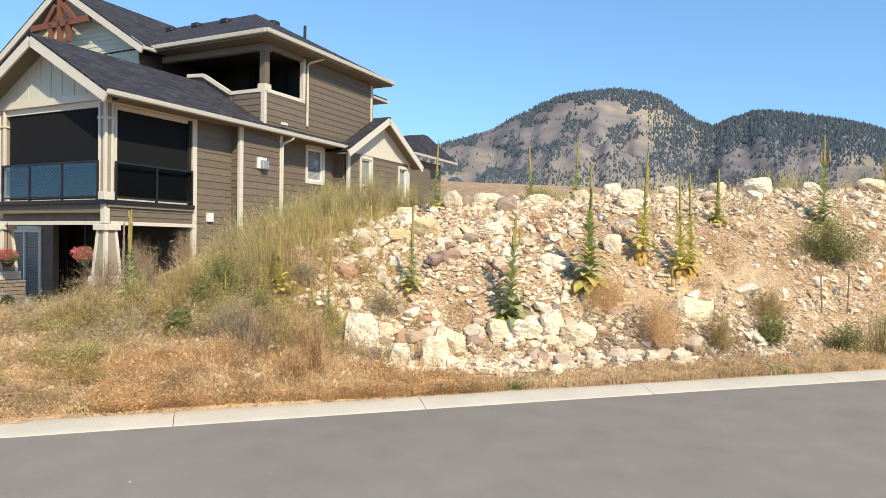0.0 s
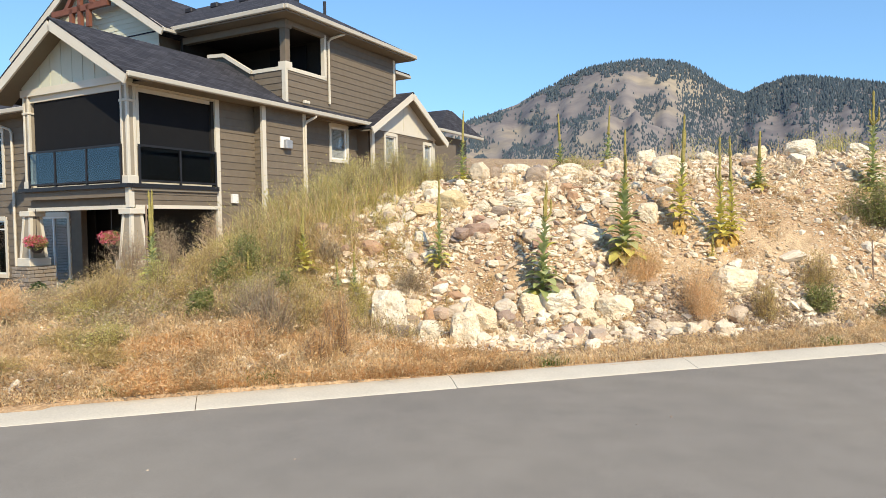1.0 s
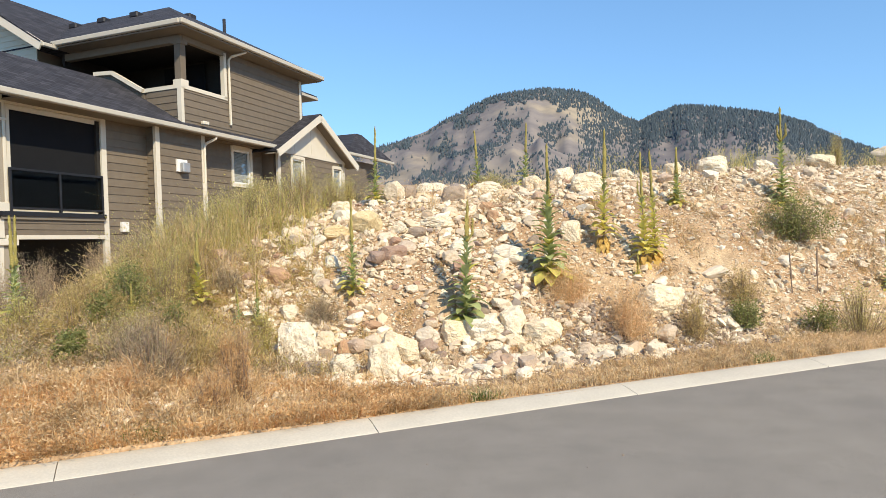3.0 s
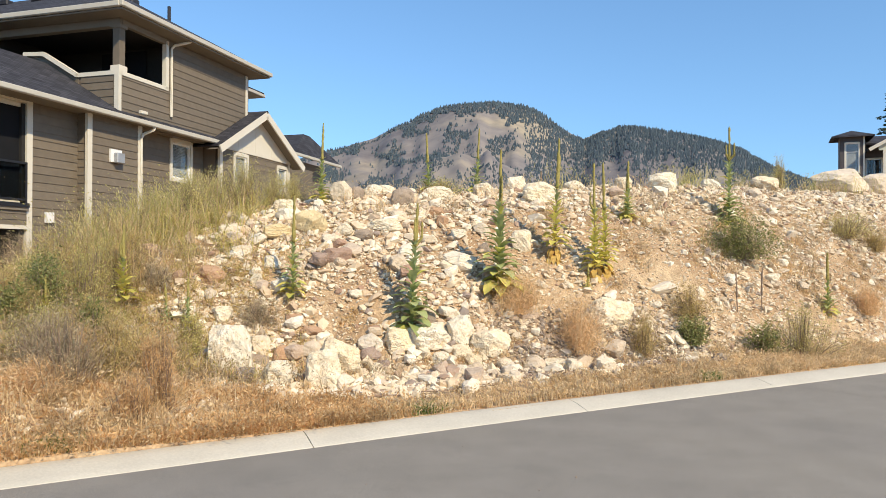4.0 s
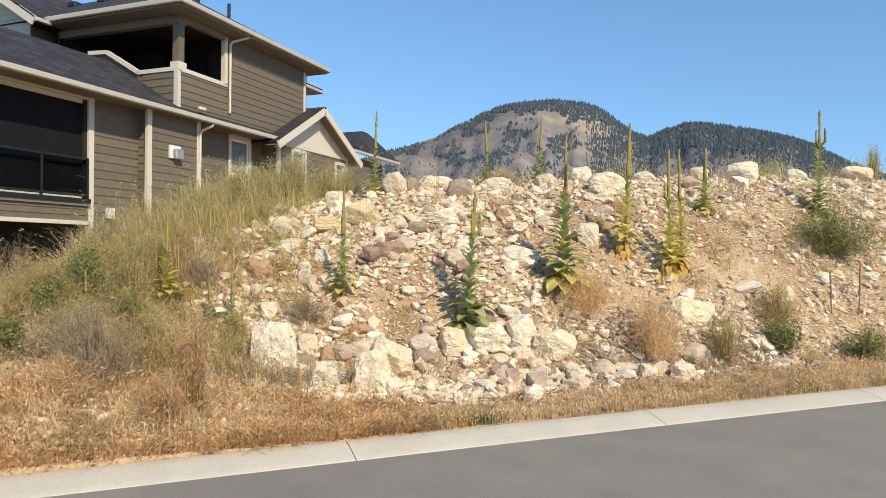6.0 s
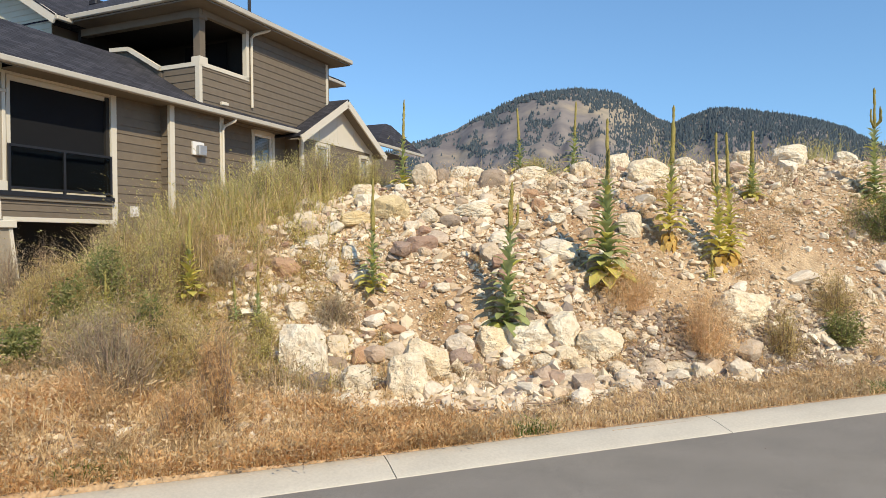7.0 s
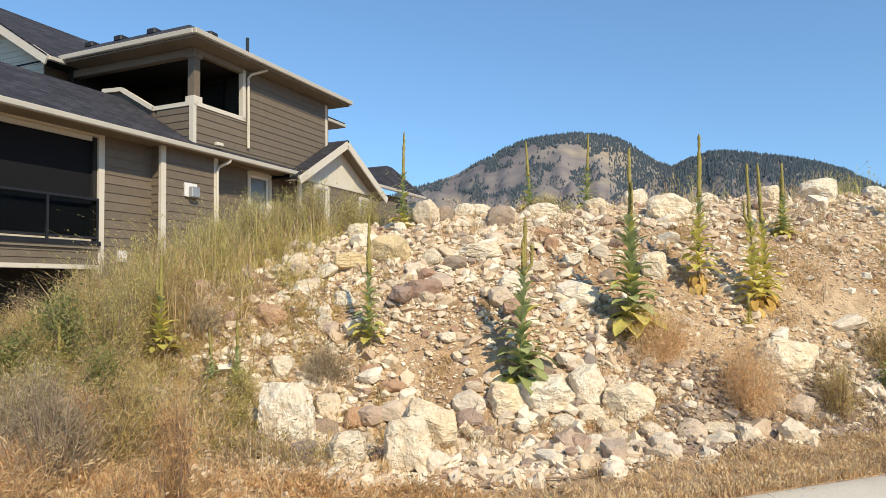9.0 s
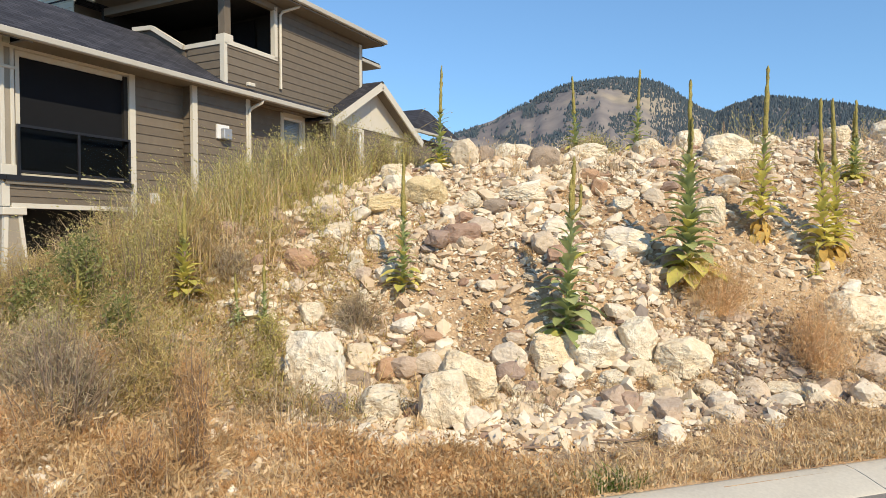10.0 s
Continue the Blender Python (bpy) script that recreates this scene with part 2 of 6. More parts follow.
MAT = {
    "soil": soil_material(),
    "asphalt": asphalt_material(),
    "concrete": mottled("kerb_concrete", (0.43, 0.39, 0.32), (0.57, 0.52, 0.43), 1.5, 50, 0.85, 0.3, 0.006),
    "joint": mottled("joint_dirt", (0.10, 0.08, 0.06), (0.18, 0.14, 0.10), 6, 60),
    "rock": varied("rubble", ROCK_STOPS, "object", 7, 0.9, 0.5, 0.03, 0.55),
    "pale_rock": varied("pale_boulder", ((0.0, (0.85, 0.74, 0.55)), (0.5, (0.88, 0.80, 0.64)), (1.0, (0.85, 0.71, 0.49))), "object", 5, 0.92, 0.9, 0.07, 0.6, wear_shade=(0.66, 0.50, 0.33)),
    "red_rock": mottled("rusty_rock", (0.36, 0.20, 0.11), (0.52, 0.35, 0.22), 4, 30, 0.9, 0.5, 0.02),
    "yellow_rock": mottled("ochre_rock", (0.52, 0.38, 0.19), (0.76, 0.62, 0.38), 4, 30, 0.9, 0.6, 0.03),
    "dark_rock": mottled("grey_brown_rock", (0.25, 0.19, 0.135), (0.42, 0.33, 0.25), 4, 30, 0.9, 0.5, 0.02),
    "stones": varied("loose_stones", STONE_STOPS, "island", 12, 0.92, 0.3, 0.01, 0.4),
    "dark_stones": varied("brown_stones", ((0.0, (0.22, 0.165, 0.12)), (0.5, (0.36, 0.27, 0.19)), (0.8, (0.28, 0.24, 0.21)), (1.0, (0.56, 0.46, 0.34))), "island", 12, 0.92, 0.3, 0.01, 0.4),
    "dry_grass": varied("dry_grass", ((0.0, (0.66, 0.47, 0.25)), (0.4, (0.80, 0.61, 0.36)), (0.75, (0.88, 0.71, 0.47)), (1.0, (0.54, 0.36, 0.19))), "island", 13, 0.8, 0, 0, 0.35, 0.4, wear_shade=(0.42, 0.38, 0.30), clump=0.6),
    "rust_grass": varied("rust_grass", ((0.0, (0.62, 0.36, 0.16)), (0.5, (0.76, 0.50, 0.25)), (1.0, (0.82, 0.61, 0.35))), "island", 13, 0.8, 0, 0, 0.35, 0.4, wear_shade=(0.42, 0.38, 0.30), clump=0.6),
    "green_weed": varied("green_weed", ((0.0, (0.50, 0.47, 0.14)), (0.35, (0.70, 0.63, 0.23)), (0.8, (0.86, 0.73, 0.38)), (1.0, (0.42, 0.40, 0.12))), "island", 11, 0.75, 0, 0, 0.75, 0.5, wear_shade=(0.58, 0.52, 0.42), clump=0.4),
    "grey_weed": varied("grey_weed", ((0.0, (0.44, 0.33, 0.22)), (0.5, (0.60, 0.48, 0.33)), (1.0, (0.42, 0.38, 0.23))), "island", 11, 0.85, 0, 0, 0.7, 0.25, wear_shade=(0.42, 0.38, 0.30), clump=0.6),
    "bush": varied("bush_leaves", ((0.0, (0.19, 0.22, 0.07)), (0.5, (0.30, 0.32, 0.11)), (1.0, (0.46, 0.42, 0.18))), "island", 9, 0.7, 0, 0, 0.7, 0.4, wear_shade=(0.5, 0.5, 0.38)),
    "lawn": varied("lawn", ((0.0, (0.10, 0.17, 0.03)), (1.0, (0.22, 0.30, 0.07))), "island", 3, 0.7, 0, 0, 0.2, 0.4),
    "mullein": varied("mullein_leaf", ((0.0, (0.33, 0.37, 0.14)), (1.0, (0.52, 0.55, 0.26))), "object", 14, 0.75, 0.3, 0.01, 0.3, 0.38, wear_shade=(0.7, 0.75, 0.6)),
    "mullein_yellow": varied("fading_mullein_leaf", ((0.0, (0.58, 0.55, 0.13)), (0.6, (0.78, 0.68, 0.19)), (1.0, (0.60, 0.60, 0.17))), "object", 14, 0.75, 0.3, 0.01, 0.3, 0.4),
    "mullein_dry": varied("withered_leaf", ((0.0, (0.64, 0.42, 0.12)), (1.0, (0.80, 0.58, 0.20))), "object", 14, 0.85, 0.3, 0.01, 0.4, 0.35),
    "spike": mottled("flower_spike", (0.22, 0.19, 0.055), (0.44, 0.36, 0.11), 8, 70, 0.8, 0.8, 0.02),
    "tumbleweed": varied("tumbleweed", ((0.0, (0.70, 0.42, 0.19)), (0.4, (0.86, 0.58, 0.31)), (1.0, (0.90, 0.70, 0.44))), "island", 12, 0.85, 0, 0, 0.4, 0.35, wear_shade=(0.42, 0.38, 0.30)),
    "brown_weed": varied("brown_weed", ((0.0, (0.40, 0.28, 0.13)), (0.3, (0.68, 0.49, 0.24)), (0.55, (0.50, 0.43, 0.13)), (0.8, (0.83, 0.64, 0.34)), (1.0, (0.38, 0.34, 0.10))), "island", 11, 0.85, 0, 0, 0.75, 0.35, wear_shade=(0.58, 0.52, 0.42), clump=0.4),
    "twig": mottled("dry_twig", (0.16, 0.11, 0.08), (0.33, 0.24, 0.17), 8, 40),
    "column_panel": mottled("taupe_column_panel", (0.26, 0.225, 0.17), (0.33, 0.285, 0.22), 3, 50, 0.6, 0.15, 0.004),
    "siding": siding_material("brown_lap_siding", (0.166, 0.134, 0.097)),
    "siding_back": mottled("wall_sheathing", (0.13, 0.10, 0.075), (0.16, 0.125, 0.09), 2, 40),
    "panel": mottled("pale_green_panel", (0.50, 0.51, 0.41), (0.56, 0.57, 0.47), 2, 50, 0.6, 0.1, 0.003),
    "trim": mottled("cream_trim", (0.56, 0.52, 0.43), (0.63, 0.585, 0.49), 2, 50, 0.55, 0.1, 0.003),
    "gutter": mottled("darker_cream_gutter", (0.42, 0.39, 0.325), (0.49, 0.455, 0.38), 2, 50, 0.5, 0.1, 0.003),
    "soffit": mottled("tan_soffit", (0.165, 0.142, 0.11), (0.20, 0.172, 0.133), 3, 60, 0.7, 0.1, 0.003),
    "shingle": shingle_material(),
    "screen": mottled("black_screen", (0.004, 0.0045, 0.006), (0.007, 0.0075, 0.009), 3, 200, 0.9, 0.1, 0.002),
    "metal": mottled("black_railing", (0.012, 0.012, 0.014), (0.022, 0.022, 0.025), 6, 60, 0.4, 0.05, 0.001),
    "rail_glass": glass_material("rail_glass", (0.55, 0.64, 0.68), 0.11),
    # Same glass as rail_glass, its sky reflection cut to keep panels dark.
    "side_glass": glass_material("muted_rail_glass", (0.55, 0.58, 0.58), 0.004),
    "glass": glass_material("window_glass", (0.74, 0.76, 0.77), 0.05),
    # Near-black colour stands in for the shade of recesses and unlit rooms.
    "interior_shade": mottled("interior_painted_shade", (0.018, 0.016, 0.014), (0.03, 0.027, 0.024), 2, 20),
    "blind": mottled("white_blind", (0.66, 0.67, 0.66), (0.74, 0.75, 0.74), 3, 40, 0.6, 0.05, 0.002),
    "curtain": mottled("brown_curtain", (0.14, 0.10, 0.08), (0.22, 0.17, 0.13), 3, 40),
    "timber": mottled("red_brown_timber", (0.14, 0.05, 0.03), (0.22, 0.09, 0.055), 5, 60, 0.6, 0.2, 0.004),
    "stone": varied("pier_stone", ((0.0, (0.20, 0.17, 0.14)), (0.5, (0.30, 0.26, 0.21)), (1.0, (0.24, 0.22, 0.20))), "object", 9, 0.9, 0.5, 0.02, 0.5),
    "white_plastic": mottled("white_plastic", (0.70, 0.69, 0.66), (0.76, 0.75, 0.72), 4, 60, 0.45, 0.05, 0.002),
    "grey_metal": mottled("grey_metal", (0.30, 0.31, 0.32), (0.40, 0.41, 0.42), 6, 60, 0.45, 0.1, 0.002, 0.4),
    "flower": varied("pink_petals", ((0.0, (0.62, 0.06, 0.14)), (0.5, (0.72, 0.16, 0.24)), (0.75, (0.55, 0.05, 0.05)), (1.0, (0.78, 0.40, 0.42))), "island", 5, 0.6, 0, 0, 0.1, 0.3),
    "hedge": varied("hedge_leaves", ((0.0, (0.035, 0.065, 0.022)), (1.0, (0.08, 0.125, 0.045))), "island", 5, 0.6, 0, 0, 0.2, 0.3),
    "grey_siding": siding_material("charcoal_lap_siding", (0.085, 0.075, 0.075)),
    "needles": varied("conifer_needles", ((0.0, (0.018, 0.034, 0.024)), (1.0, (0.04, 0.062, 0.04))), "island", 3, 0.8, 0, 0, 0.2, 0.15),
    "bark": mottled("bark", (0.07, 0.05, 0.04), (0.14, 0.10, 0.07), 4, 30),
    # Blue-grey needles carry the distance haze in their colour.
    "hazed_trees": varied("far_conifers", ((0.0, (0.058, 0.082, 0.104)), (1.0, (0.088, 0.114, 0.126))), "island", 0.02, 0.9, 0, 0, 0.2),
    "chimney": mottled("dark_vent", (0.02, 0.02, 0.025), (0.04, 0.04, 0.045), 5, 50, 0.5, 0.1, 0.002),
}


def mountain_material():
    m, n, l, b = material("hazed_dry_hillside", 1.0)
    big, mid = noise_of(n, l, 0.0045, 6), noise_of(n, l, 0.03, 6)
    # The slope's greys lean towards blue to paint in haze.
    base = ramp_of(n, ((0.36, (0.165, 0.152, 0.156)), (0.52, (0.225, 0.200, 0.188)), (0.64, (0.32, 0.272, 0.205))))
    l.new(big.outputs[0], base.inputs[0])
    g = ramp_of(n, ((0.34, (0.72, 0.72, 0.76)), (0.6, (1.08, 1.06, 1.02))))
    l.new(mid.outputs[0], g.inputs[0])
    l.new(mix_of(n, l, "MULTIPLY", 0.9, base.outputs[0], g.outputs[0]), b.inputs["Base Color"])
    return m


MAT["mountain"] = mountain_material()


# ---- mesh helpers ----
def mesh_object(name, verts, faces, mat, parent=None, smooth=False, label=""):
    me = bpy.data.meshes.new(name)
    me.from_pydata([tuple(v) for v in verts], [], [tuple(f) for f in faces])
    me.materials.append(MAT[mat])
    if smooth:
        me.polygons.foreach_set("use_smooth", [True] * len(me.polygons))
    ob = new(name, me)
    ob.parent = parent
    if label:
        ob["label"] = label
    return ob


def soup(name, verts, faces, mat):
    """One large object from numpy arrays of corners and of faces with the same number of corners."""
    me = bpy.data.meshes.new(name)
    k = faces.shape[1]
    me.vertices.add(len(verts))
    me.vertices.foreach_set("co", np.asarray(verts, dtype=np.float32).ravel())
    me.loops.add(faces.size)
    me.loops.foreach_set("vertex_index", np.asarray(faces, dtype=np.int32).ravel())
    me.polygons.add(len(faces))
    me.polygons.foreach_set("loop_start", np.arange(0, faces.size, k, dtype=np.int32))
    me.polygons.foreach_set("loop_total", np.full(len(faces), k, dtype=np.int32))
    me.materials.append(MAT[mat])
    me.polygons.foreach_set("use_smooth", np.zeros(len(faces), dtype=bool))
    me.update(calc_edges=True)
    me.validate()
    return new(name, me)


def part(name, bm, mat, parent, label="", smooth=False):
    me = bpy.data.meshes.new(name)
    bmesh.ops.recalc_face_normals(bm, faces=bm.faces)
    bm.to_mesh(me)
    bm.free()
    me.materials.append(MAT[mat])
    if smooth:
        me.polygons.foreach_set("use_smooth", [True] * len(me.polygons))
    ob = new(name, me)
    ob.parent = parent
    if label:
        ob["label"] = label
    return ob


def empty(name, m, label, category, group="", kind=""):
    ob = new(name)
    ob.empty_display_size = 0.2
    ob.matrix_world = m
    return tagged(ob, label, category, group, kind)


def add_box(bm, lo, hi):
    v = [bm.verts.new((x, y, z)) for x in (lo[0], hi[0]) for y in (lo[1], hi[1]) for z in (lo[2], hi[2])]
    for f in ((0, 1, 3, 2), (4, 6, 7, 5), (0, 4, 5, 1), (2, 3, 7, 6), (0, 2, 6, 4), (1, 5, 7, 3)):
        bm.faces.new([v[i] for i in f])
    return v


def box_part(name, lo, hi, mat, parent, label="", bevel=0.0):
    bm = bmesh.new()
    add_box(bm, lo, hi)
    if bevel:
        bmesh.ops.bevel(bm, geom=bm.edges[:], offset=bevel, segments=1, affect="EDGES")
    return part(name, bm, mat, parent, label)


def add_tube(bm, points, radii, sides=8):
    rings = []
    for i, p in enumerate(points):
        p = Vector(p)
        d = (Vector(points[min(i + 1, len(points) - 1)]) - Vector(points[max(i - 1, 0)])).normalized()
        q = d.to_track_quat("Z", "Y")
        rings.append([bm.verts.new(p + q @ Vector((radii[i] * math.cos(2 * math.pi * k / sides), radii[i] * math.sin(2 * math.pi * k / sides), 0))) for k in range(sides)])
    for a, b in zip(rings, rings[1:]):
        for k in range(sides):
            bm.faces.new((a[k], a[(k + 1) % sides], b[(k + 1) % sides], b[k]))
    bm.faces.new(rings[0][::-1])
    bm.faces.new(rings[-1])


# ---- ground ----
KERB_TURN = radians(53)
KERB_Z = -0.05
EU, EV = (math.cos(KERB_TURN), math.sin(KERB_TURN)), (-math.sin(KERB_TURN), math.cos(KERB_TURN))


def step01(a, b, x):
    t = np.clip((x - a) / (b - a), 0, 1)
    return t * t * (3 - 2 * t)


def kerb_v(u):
    d = np.abs(u - 1.8)
    return np.where(d < 9, 7.23 - 0.0014 * d ** 2, 7.1166 - 0.0252 * (d - 9))


def toe_of(u):
    """Foot of the rubble bank."""
    return np.interp(u, (1, 2.5, 3.6, 5, 7.5), (10, 9.8, 9.5, 8.85, 8.5))


def xy(u, v):
    return u * EU[0] + v * EV[0], u * EU[1] + v * EV[1]


def uv(x, y):
    return x * EU[0] + y * EU[1], x * EV[0] + y * EV[1]


def ground_uv(u, v):
    """Height of the ground at u metres along the kerb and v metres across it."""
    u, v = np.asarray(u, dtype=float), np.asarray(v, dtype=float)
    s = np.maximum(v - kerb_v(u), 0)
    crest = np.interp(u, (-12, -6, -3, -1, 1, 3, 5, 8, 12, 20, 40), (-0.3, 0.0, 0.45, 0.75, 1.4, 2.08, 2.36, 2.61, 2.84, 3.0, 3.2))
    pad = np.interp(u, (-40, -12, -4, -2, 0, 2, 5, 9, 40), (-1.0, -0.5, -0.35, 0.1, 1.1, 2.1, 2.4, 2.5, 3.2))
    rise = np.interp(u, (-12, -5, -2, 1), (0.2, 0.42, 0.62, 0.85))
    left = KERB_Z + 0.06 + rise * (1 - np.exp(-s / 1.9)) + (crest - 0.06 - rise) * step01(9.2, 12.6, v)
    f = np.clip((v - toe_of(u)) / np.interp(u, (1, 2.5, 4, 6, 8, 10.5), (2.7, 2.8, 3.1, 3.6, 3.7, 3.2)), 0, 1)
    shelf = KERB_Z + 0.06 + 0.03 * np.minimum(s, 2.4)
    right = shelf + (crest - 0.09) * (1 - (1 - f) ** 1.5)
    w = step01(0.4, 3.4, u)
    z = left * (1 - w) + right * w
    z = z * (1 - step01(12.8, 17, v)) + pad * step01(12.8, 17, v)
    lump = np.sin(2.3 * u + 1.1 * v) * np.sin(1.7 * v - 0.9 * u) * 0.5 + np.sin(4.9 * u - 2.2 * v + 1) * np.sin(4.1 * v + 1.3 * u) * 0.3 + np.sin(9.7 * u + 3.1 * v) * np.sin(8.3 * v - 4.7 * u) * 0.16
    z = z + lump * 0.075 * step01(0.5, 2.2, s) * (0.5 + 0.5 * w) * (1 - step01(30, 60, v))
    z = z + np.maximum(v - 34, 0) * 0.012 + np.clip(v - 34, 0, 120) * 0.10 * step01(22, 40, u)
    return np.where(v < kerb_v(u) - 0.02, -0.25, z)


def ground_at(x, y):
    u, v = uv(x, y)
    return float(ground_uv(u, v))


def road_z(v):
    return KERB_Z + 0.014 * np.clip(6.8 - v, 0, 7) - 0.02 * np.clip(-1 - v, 0, 8)
# ---- end of ground ----


def spread(lo, hi, step, far, grow=1.35):
    mid = list(np.arange(lo, hi, step))
    a, b, d = [], [], step
    while lo - sum(a) > -far:
        d *= grow
        a.append(d)
    d = step
    while hi + sum(b) < far:
        d *= grow
        b.append(d)
    return np.array([lo - sum(a[:i + 1]) for i in range(len(a))][::-1] + mid + [hi + sum(b[:i]) for i in range(len(b) + 1)])


gu, gv = spread(-9, 20, 0.11, 3500), spread(6.9, 15.5, 0.10, 3500)
GU, GV = np.meshgrid(gu, gv, indexing="ij")
GX, GY = xy(GU, GV)
gverts = np.stack([GX, GY, ground_uv(GU, GV)], -1).reshape(-1, 3)
ii = np.arange(len(gu) * len(gv)).reshape(len(gu), len(gv))
gfaces = np.stack([ii[:-1, :-1], ii[1:, :-1], ii[1:, 1:], ii[:-1, 1:]], -1).reshape(-1, 4)
ground_ob = soup("ground", gverts, gfaces, "soil")
ground_ob.data.polygons.foreach_set("use_smooth", [True] * len(ground_ob.data.polygons))
tagged(ground_ob, "dry stony tan soil bank rising behind the kerb", "ground", kind="structure")

ru = np.concatenate([np.arange(-90, -10, 5), np.arange(-10, 22, 0.5), np.arange(22, 120, 5)])
rv = np.concatenate([np.arange(-9.0, 6.9, 0.6), [6.9]])
edge = kerb_v(ru) - 0.23
RU, RV = np.meshgrid(ru, rv, indexing="ij")
RV = RV + (edge - 6.9)[:, None]
RX, RY = xy(RU, RV)
rz = road_z(RV - (edge - 6.83)[:, None])
ii = np.arange(len(ru) * len(rv)).reshape(len(ru), len(rv))
road = soup("road", np.stack([RX, RY, rz], -1).reshape(-1, 3), np.stack([ii[:-1, :-1], ii[1:, :-1], ii[1:, 1:], ii[:-1, 1:]], -1).reshape(-1, 4), "asphalt")
tagged(road, "smooth grey asphalt road with faint wheel stains", "road", kind="structure")

kerb = empty("kerb", Matrix(), "pale concrete rollover kerb along the asphalt road", "kerb", kind="structure")
KERB_PROFILE = ((-0.25, -0.12), (-0.25, 0.004), (-0.246, 0.007), (-0.18, 0.022), (-0.10, 0.044), (-0.03, 0.058), (0.04, 0.066), (0.066, 0.062), (0.07, 0.057), (0.07, -0.12))
JOINTS = [0.30 - 2.55 * k for k in range(12, -1, -1)] + [2.73 + 2.74 * k for k in range(14)]
for j0, j1 in zip(JOINTS, JOINTS[1:]):
    u0, u1 = j0 + 0.0035, j1 - 0.0035
    us = np.linspace(u0, u1, 7)
    vs, fs = [], []
    for u in us:
        for dv, z in KERB_PROFILE:
            px, py = xy(u, float(kerb_v(u)) + dv)
            vs.append((px, py, z + KERB_Z))
    n = len(KERB_PROFILE)
    for a in range(len(us) - 1):
        for b in range(n - 1):
            fs.append((a * n + b, (a + 1) * n + b, (a + 1) * n + b + 1, a * n + b + 1))
    k = len(vs)
    vs += vs[:n] + vs[-n:]
    fs += [tuple(range(k, k + n)), tuple(range(k + n, k + 2 * n))[::-1]]
    mesh_object("kerb_segment", vs, fs, "concrete", kerb, smooth=True)

# ---- mountains ----
RIDGE_AZ = (-75, -55, -45, -38, -34.2, -32.4, -30.7, -29.4, -27.8, -26.6, -25, -23.4, -20.5, -18, -16.9, -15.8, -14.5, -13.35, -12, -10.2, -8.7, -7.2, -4.6, -2.6, -1.3, -0.6, 0.8, 4, 9, 20, 40, 70)
RIDGE_EL = (4.0, 5.0, 6.0, 7.1, 8.35, 8.9, 9.45, 10.2, 10.8, 11.4, 11.95, 12.2, 12.3, 11.9, 11.4, 10.65, 9.75, 9.25, 9.85, 10.1, 9.9, 9.6, 9.05, 8.4, 7.8, 7.3, 6.4, 5.0, 3.6, 3.0, 3.0, 3.0)
maz = np.radians(np.linspace(-72, 60, 420))
mr = np.concatenate([np.linspace(420, 1500, 70), np.linspace(1530, 2100, 10)])


def hill_height(az, r):
    """Height of the hills, az radians east of the y axis and r metres away."""
    deg = np.degrees(az)
    top = np.interp(deg, RIDGE_AZ, RIDGE_EL) + 0.1
    ridge_r = 1430 + 60 * np.sin(deg * 0.35)
    f = np.clip((r - 420) / (ridge_r - 420), 0, 1)
    low = np.interp(deg, (-40, -33, -29, -26, -23.5, -21.5, -18.6, -16, -12, 10), (4.0, 5.0, 6.0, 7.3, 8.35, 8.2, 7.0, 5.6, 4.4, 3.5))
    el = 2.0 + (top - 2.0) * f ** 0.9
    el = el * (1 - 0.6 * step01(0.0, 1.0, 1 - f))
    bulge = np.exp(-((r - 850) / 170) ** 2)
    el = np.maximum(el, low * bulge + el * (1 - bulge) * 0.9)
    gully = np.sin(deg * 1.35 + r * 0.006 + np.sin(deg * 0.6) * 1.5) * 0.30 + np.sin(deg * 3.1 - r * 0.009 + 1.3 * np.sin(deg * 0.9)) * 0.13 + np.sin(deg * 7.7 + r * 0.013 + np.sin(deg * 1.7) * 3) * 0.035
    el = el + gully * np.sin(np.pi * np.clip(f, 0, 1)) * 1.2
    z = np.tan(np.radians(el)) * r + 1.5
    return np.where(r > ridge_r, z - (r - ridge_r) * 0.45, z)


MA, MR = np.meshgrid(maz, mr, indexing="ij")
mz = hill_height(MA, MR)
ii = np.arange(len(maz) * len(mr)).reshape(len(maz), len(mr))
hills = soup("backdrop", np.stack([np.sin(MA) * MR, np.cos(MA) * MR, mz], -1).reshape(-1, 3), np.stack([ii[:-1, :-1], ii[:-1, 1:], ii[1:, 1:], ii[1:, :-1]], -1).reshape(-1, 4), "mountain")
hills.data.polygons.foreach_set("use_smooth", [True] * len(hills.data.polygons))
tagged(hills, "dry rounded mountain with bare grey-brown slopes, painted haze in their colour", "mountain", kind="structure")

rng = np.random.default_rng(5)
N = 105000
ta = np.radians(rng.uniform(-48, 16, N))
tr = 430 + 1030 * rng.random(N) ** 0.7
deg = np.degrees(ta)
top = np.interp(deg, RIDGE_AZ, RIDGE_EL)
tz = hill_height(ta, tr)
el = np.degrees(np.arctan2(tz, tr))
patch = np.sin(deg * 0.95 + el * 0.8 + 0.8) * np.sin(el * 1.7 - deg * 0.55) + 0.55 * np.sin(deg * 2.6 - el * 2.9 + 1 + np.sin(el * 2.0)) * np.sin(el * 3.3 + deg * 1.1) + 0.35 * np.sin(deg * 6.1 + el * 5) * np.sin(el * 8 - deg * 4.4)
below = top - el
ragged = 0.22 * np.sin(deg * 2.1) + 0.15 * np.sin(deg * 5.3 + 1)
keep = 0.012 + 0.05 * (patch > 0.1) + 0.85 * (patch > 0.5)
